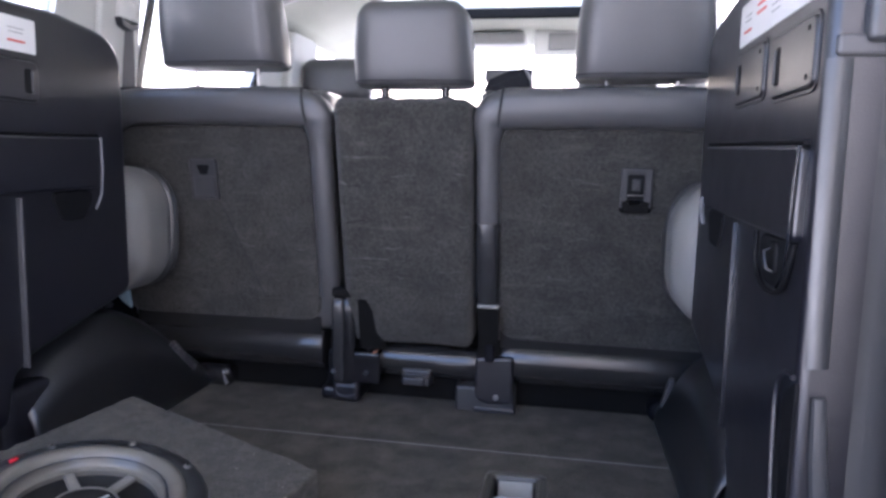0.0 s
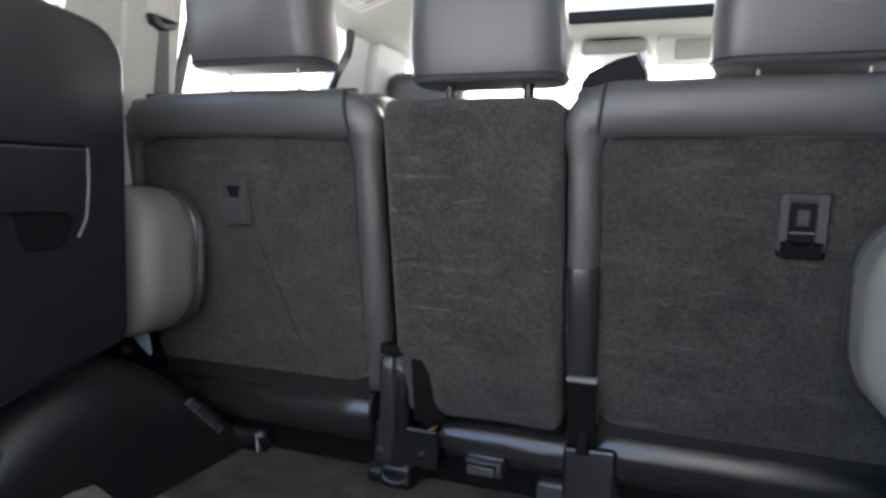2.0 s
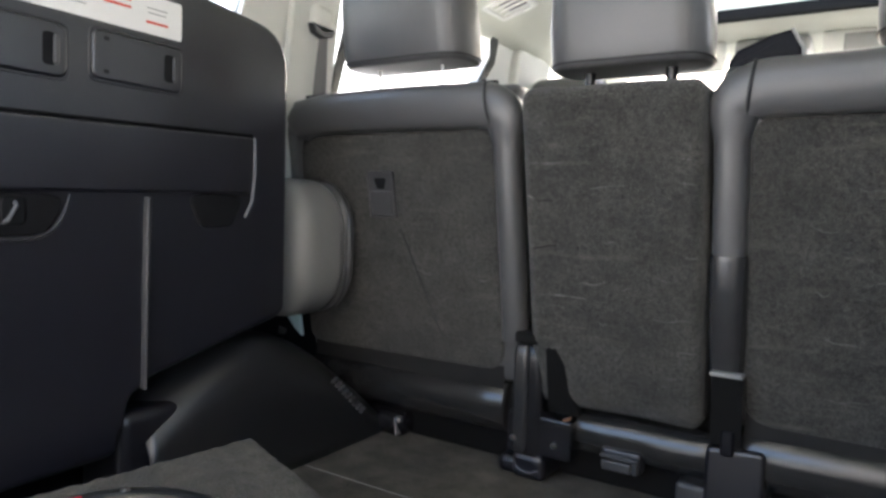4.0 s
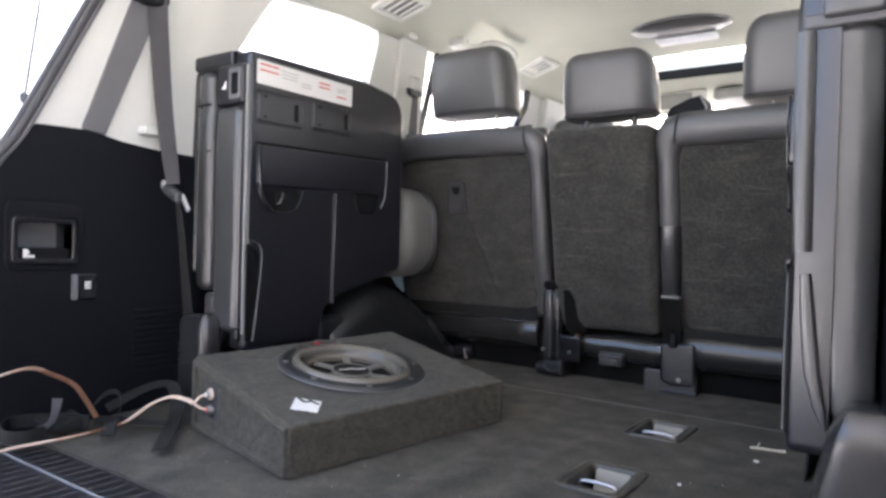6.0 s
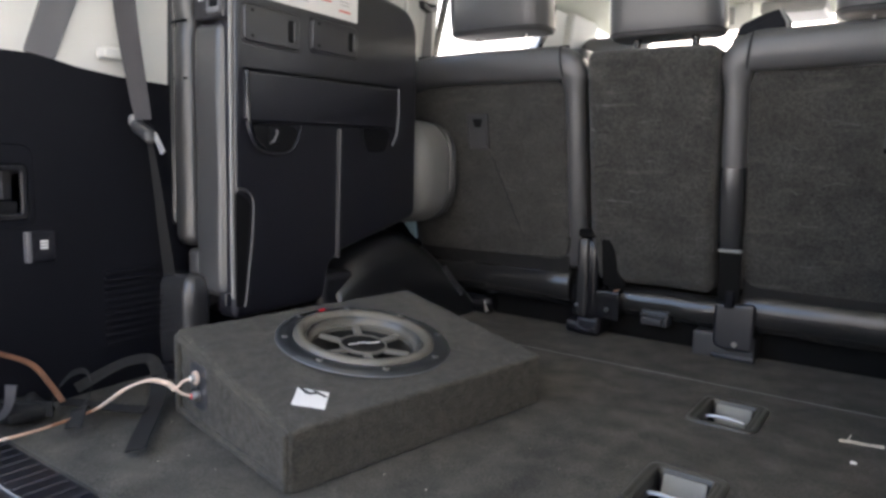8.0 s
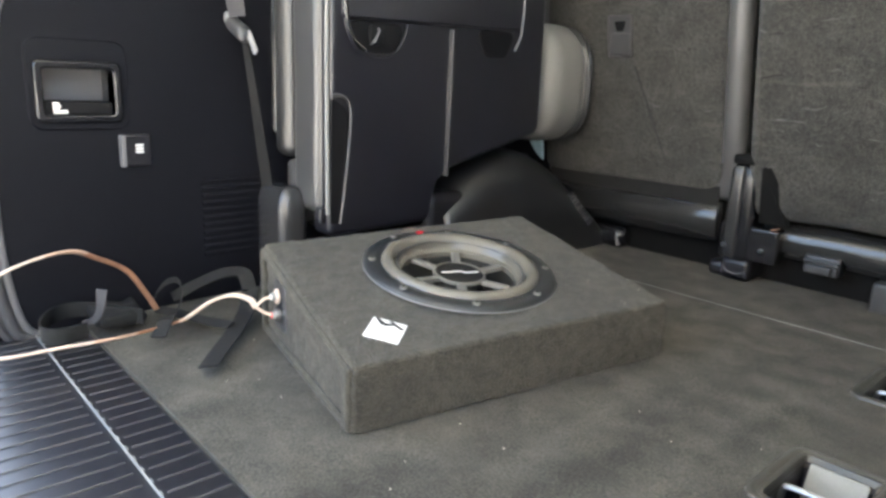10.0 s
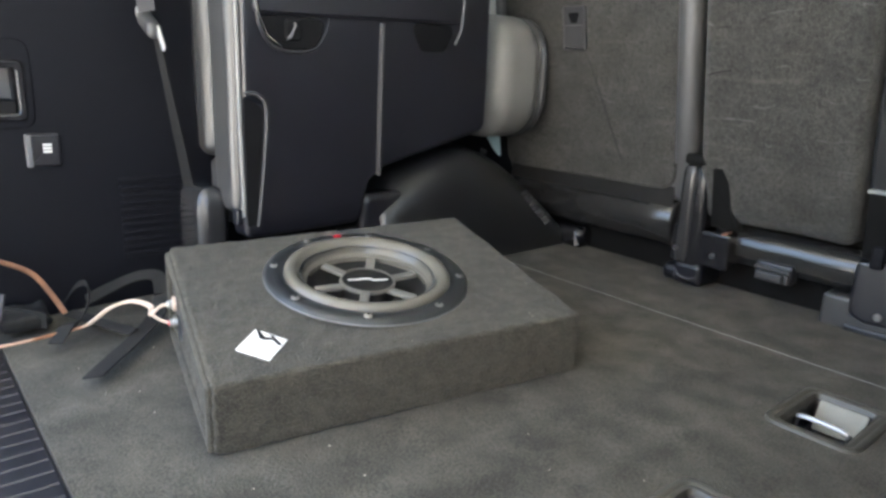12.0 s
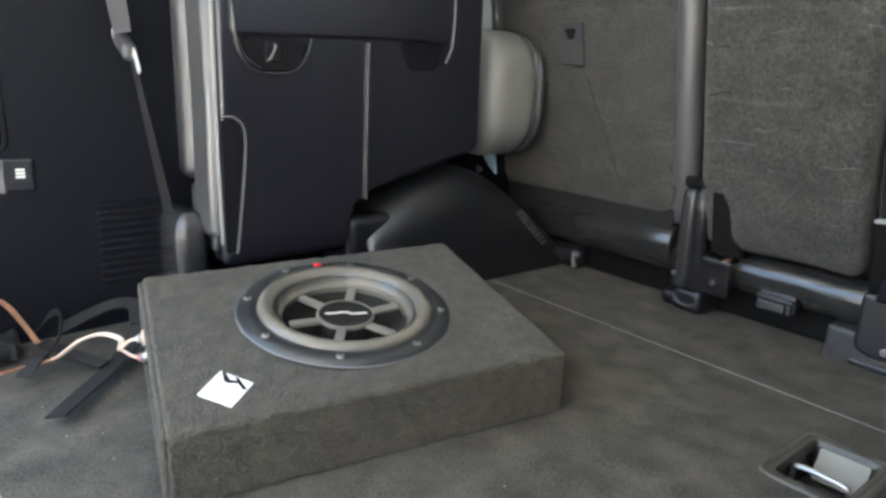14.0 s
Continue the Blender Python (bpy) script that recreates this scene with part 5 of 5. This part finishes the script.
part("cap_rim", lathe([(0.0345, -0.0075), (0.0345, -0.0050), (0.0368, -0.0052), (0.0378, -0.0095)], sub, 40), SPOKE, driver)
sc = [(-0.026, 0.0045), (-0.010, 0.0015), (-0.008, 0.0035), (0.004, 0.0005), (0.006, -0.0045), (0.017, -0.006), (0.027, -0.007)]
part("pale_squiggle", sweep([sub(a, b, -0.0046) for a, b in sc], [(-0.0014, -0.0005), (0.0014, -0.0005), (0.0014, 0.0005), (-0.0014, 0.0005)], NRM), WHITE, driver)
for k in range(8):
    a = radians(45 * k + 24)
    p = (0.1245 * math.cos(a), 0.1245 * math.sin(a))
    scr = part("screw", lathe([(0.0052, 0.008), (0.0052, 0.0095), (0.003, 0.0108), (0.0004, 0.0108)], lambda x, y, c: sub(p[0] + x, p[1] + y, c), 12), SATIN, driver)
    part("screw_socket", lathe([(0.002, 0.0108), (0.002, 0.0112), (0.0004, 0.0112)], lambda x, y, c: sub(p[0] + x, p[1] + y, c), 6), DARK, scr)
rm = (-0.363 - sub(0, 0, 0).x, 1.031 - sub(0, 0, 0).y)
ra = math.atan2(Vector((*rm, 0)).dot(V), Vector((*rm, 0)).dot(U))
part("red_chip", slab(rect(-0.0055, -0.002, 0.0055, 0.002, 0.0008, 2), 0.007, 0.0115, lambda x, y, c: sub(0.121 * math.cos(ra) - x * math.sin(ra) + y * math.cos(ra), 0.121 * math.sin(ra) + x * math.cos(ra) + y * math.sin(ra), c), 0.001), RED_GLOW, driver)

# white sticker with a plain dark mark, near the low corner of the box

def sticker(a, b, c):
    """a and b run from 0 to 1 across the sticker."""
    return on_top(0.0355 + 0.0295 * a + 0.029 * b, 0.060 + 0.0345 * a - 0.034 * b, c)


st = part("sticker", slab(rect(0, 0, 1, 1, 0.02, 2), -0.001, 0.0012, sticker, 0.0004), WHITE, box, "white square sticker with a black angular mark")
part("dark_mark", slab([(0.99, 0.04), (0.99, 0.14), (0.80, 0.42), (0.86, 0.62), (0.94, 0.46), (0.96, 0.58), (0.72, 0.98), (0.66, 0.90), (0.80, 0.66), (0.68, 0.44), (0.70, 0.30)], 0.001, 0.0018, sticker, 0.0002), DARK, st)

# ---- cargo hooks sunk in the floor ----
for hx, hy in HOOKS:
    fz = floor_z(hy)
    hook = thing("cargo_hook", (hx, hy, fz), "black recessed floor hook with a steel loop", "cargo hook", "cargo hooks")
    at = lambda a, b, c: Vector((hx + a, hy + b, c + fz))
    rims = [(0.053, 0.0705, 0.022, 0.0004), (0.052, 0.0695, 0.021, 0.0030), (0.0495, 0.067, 0.019, 0.0042), (0.0455, 0.063, 0.016, 0.0036), (0.0435, 0.061, 0.015, 0.0018), (0.0405, 0.0585, 0.012, 0.0026), (0.038, 0.056, 0.010, 0.0024), (0.0355, 0.0535, 0.008, -0.002), (0.034, 0.052, 0.006, -0.010)]
    part("bezel", loops(bmesh.new(), [[at(p[0] + 0.002 * (a > 0.036), p[1], c) for p in rect(-a, -b, a, b, r, 5)] for a, b, r, c in rims], False, False), FLANGE, hook, "worn grey plastic flange")
    part("cup", loops(bmesh.new(), [[at(p[0], p[1], c) for p in rect(-0.0345, -0.0525, 0.0345, 0.0525, 0.006, 4)] for c in (-0.004, -0.040)], False, True), PLASTIC, hook)
    part("end_plate", slab(rect(-0.027, -0.037, 0.029, -0.002, 0.003, 3), 0.0, 0.002, lambda a, b, c: Vector((hx + a, hy + 0.0515 - c - 0.45 * (0.003 - b), b + fz)), 0.001), END_GREY, hook, "pale grey end of the recess")
    part("loop", tube(spline([at(-0.031, -0.012, -0.04), at(-0.030, -0.012, -0.012), at(-0.022, -0.012, -0.004), at(0.020, -0.012, -0.004), at(0.029, -0.012, -0.012), at(0.030, -0.012, -0.04)], 5), 0.0035, 8, up=(0, 1, 0)), SATIN, hook)

# ---- speaker cable, straps and litter ----
cable = thing("speaker_cable", (-0.50, 0.65, 0.0), "loose copper speaker cable looping off the sill", "cable")
t1, t2 = end_face(0.268, 0.080, 0.012), end_face(0.266, 0.054, 0.012)
join = t1.lerp(t2, 0.5) + Vector((-0.010, -0.020, 0.000))
run = [join, (-0.424, 0.768, 0.055), (-0.442, 0.750, 0.060), (-0.465, 0.728, 0.048), (-0.490, 0.712, 0.026), (-0.508, 0.700, 0.012), (-0.507, 0.655, 0.008), (-0.499, 0.605, 0.009), (-0.505, 0.540, 0.009), (-0.512, 0.470, 0.009), (-0.545, 0.440, 0.014), (-0.592, 0.452, 0.035), (-0.60, 0.472, 0.072), (-0.602, 0.510, 0.098), (-0.602, 0.580, 0.113), (-0.603, 0.620, 0.097), (-0.600, 0.657, 0.074), (-0.592, 0.678, 0.040), (-0.584, 0.692, 0.010)]
rp = spline(run, 7)
for off in (0.0016, -0.0016):
    pts = [p + Vector((off, off, off * 0.6)) for p in rp]
    for i0, i1, m in ((0, 33, WIRE_PALE), (32, 37, COPPER_PALE), (36, 46, COPPER), (45, 53, COPPER_PALE), (52, 96, WIRE_PALE), (95, 103, COPPER_PALE), (102, len(pts), COPPER)):
        part("conductor", tube(pts[i0:i1], 0.0021, 8), m, cable)
part("end", tube(spline([join, join.lerp(t1, 0.5) + Vector((0, 0, 0.004)), t1], 5), 0.0022, 8), WIRE_PALE, cable)
part("end", tube(spline([join, join.lerp(t2, 0.5) + Vector((0, 0, -0.002)), t2], 5), 0.0022, 8), WIRE_PALE, cable)

strap = thing("cargo_strap", (-0.55, 0.68, 0.0), "black webbing strap lying in loose loops on the carpet", "strap")
part("long_end", ribbon([(-0.352, 0.674, 0.002), (-0.390, 0.706, 0.003), (-0.440, 0.750, 0.005), (-0.492, 0.795, 0.014), (-0.521, 0.816, 0.036)], 0.026, (0.65, -0.75, 1)), STRAP, strap)
part("raised_end", ribbon([(-0.521, 0.815, 0.036), (-0.548, 0.818, 0.056), (-0.578, 0.797, 0.052), (-0.602, 0.765, 0.034), (-0.615, 0.728, 0.014)], 0.022, (0.5, -0.2, 1)), STRAP, strap)
part("loop", ribbon([(-0.612, 0.690, 0.006), (-0.616, 0.705, 0.026), (-0.600, 0.716, 0.046), (-0.574, 0.722, 0.054), (-0.552, 0.720, 0.046), (-0.541, 0.712, 0.026), (-0.540, 0.698, 0.008), (-0.532, 0.684, 0.003)], 0.009, (0.4, 1, 0.1), t=0.0009), STRAP, strap)
part("cross_piece", ribbon([(-0.600, 0.700, 0.004), (-0.555, 0.712, 0.008), (-0.500, 0.735, 0.007), (-0.455, 0.752, 0.010)], 0.016, (0.2, -0.3, 1)), STRAP, strap)
part("flat_end", ribbon([(-0.535, 0.694, 0.012), (-0.515, 0.682, 0.016), (-0.500, 0.670, 0.010), (-0.489, 0.660, 0.002)], 0.022, (0.3, -0.4, 1)), STRAP, strap)
part("coil", sweep(spline([Vector(p) for p in ((-0.552, 0.662, 0.014), (-0.600, 0.632, 0.014), (-0.638, 0.600, 0.013), (-0.640, 0.566, 0.012), (-0.600, 0.540, 0.012), (-0.558, 0.532, 0.012), (-0.538, 0.552, 0.012), (-0.545, 0.585, 0.012))], 6), [(-0.0011, -0.0115), (0.0011, -0.0115), (0.0011, 0.0115), (-0.0011, 0.0115)]), STRAP, strap)
part("upright_end", ribbon([(-0.575, 0.586, 0.012), (-0.571, 0.600, 0.016), (-0.562, 0.606, 0.030), (-0.557, 0.608, 0.046), (-0.559, 0.611, 0.063)], 0.018, (0.5, -0.85, 0), size=[(0.45 + 0.6 * (k / 24) ** 1.5, 1) for k in range(25)]), WEBBING, strap)
part("dark_cloth", pad((-0.632, 0.605, -0.001), (-0.560, 0.672, 0.018), 0.008, 8, lambda p, q: Vector((p.x, p.y, max(p.z + 0.012 * noise.noise(p * 32), 0.0)))), STRAP, strap, "crumpled black end of the strap")

rng = random.Random(4)
stick = thing("twig", (0.436, 1.335, 0.0), "small pale dry twig on the carpet", "litter")
tw = [(0.409, 1.330, 0.004), (0.425, 1.333, 0.005), (0.445, 1.338, 0.004), (0.465, 1.341, 0.005)]
part("stem", sweep(spline(tw, 4), circle(0.0042, 7), size=[(0.5 + 0.5 * abs(math.sin(k * 1.7)), 0.6) for k in range(13)]), PALE_BITS, stick)
for x in (0.420,):
    part("sprig", tube([(x, 1.336, 0.006), (x + 0.003, 1.343, 0.012)], 0.0012, 5), PALE_BITS, stick)
for x, y, r in ((0.433, 1.254, 0.0042), (0.362, 1.066, 0.0024)):
    bit = thing("crumb", (x, y, 0.0), "tiny pale crumb on the dark carpet", "litter", "crumbs")
    part("crumb", pad((x - r, y - r, -0.0003), (x + r, y + r, r * 1.3), r * 0.6, 2), WHITE, bit)
specks = bmesh.new()
for k in range(45):
    x, y = rng.uniform(-0.45, 0.5), rng.uniform(0.62, 1.47)
    r = rng.uniform(0.0004, 0.0008)
    pad((x - r, y - r, 0), (x + r * 1.6, y + r, r), r * 0.5, 1, bm=specks)
tagged(part("lint", specks, PALE_BITS, floor), kind="stuff")
fluff = bmesh.new()
for k in range(26):
    u, v = (rng.uniform(0.004, LEN - 0.01), rng.uniform(0.004, 0.10)) if k < 20 else (rng.uniform(0.0, 0.02), rng.uniform(0.0, WID))
    c, r = on_top(u, v, 0.0004), rng.uniform(0.0002, 0.0005)
    if (c - sub(0, 0, 0)).length > 0.15:
        pad(c - Vector((r, r, r * 0.5)), c + Vector((r * 1.8, r, r * 0.7)), r * 0.5, 1, bm=fluff)
tagged(part("lint", fluff, PALE_BITS, box), kind="stuff")

# ---- just outside the opening ----
stay = thing("tailgate_cable", (-0.80, 0.651, 0.60), "thin black tailgate cable ending in a rubber ball", "cable")
part("line", tube([(-0.80, 0.651, 0.62), (-0.80, 0.672, 0.79), (-0.80, 0.70, 1.03), (-0.79, 0.71, 1.12)], 0.0030, 6, up=(0, 1, 0)), PLASTIC, stay)
part("ball", pad((-0.81, 0.641, 0.595), (-0.79, 0.661, 0.622), 0.0098, 4), PLASTIC, stay)
knob = thing("tailgate_stop", (-0.70, 0.51, 0.45), "grey moulded tailgate stop on the body edge", "door stop")
lean_knob = lambda a, b, c: Vector((-0.690 + c, 0.525 + a + (b - 0.450) * 0.45, b))
part("body", pad((-0.732, 0.500, 0.419), (-0.69, 0.546, 0.482), (0.014, 0.012, 0.014), 5, lambda p, q: Vector((p.x, p.y + (p.z - 0.45) * 0.45, p.z))), CUP_GREY, knob, "dusty pale grey moulding")
for b, r in ((0.464, 0.0058), (0.437, 0.0048)):
    part("screw_recess", lathe([(r, -0.002), (r, 0.0008), (r * 0.7, 0.0010), (0.0004, 0.0006)], lambda x, y, c: lean_knob(0.002 + x, b + y, c), 12), DARK, knob)
part("ridge", tube([lean_knob(-0.012, 0.472, 0.0002), lean_knob(-0.013, 0.430, 0.0002)], 0.0022, 6), GREY_PLASTIC, knob)
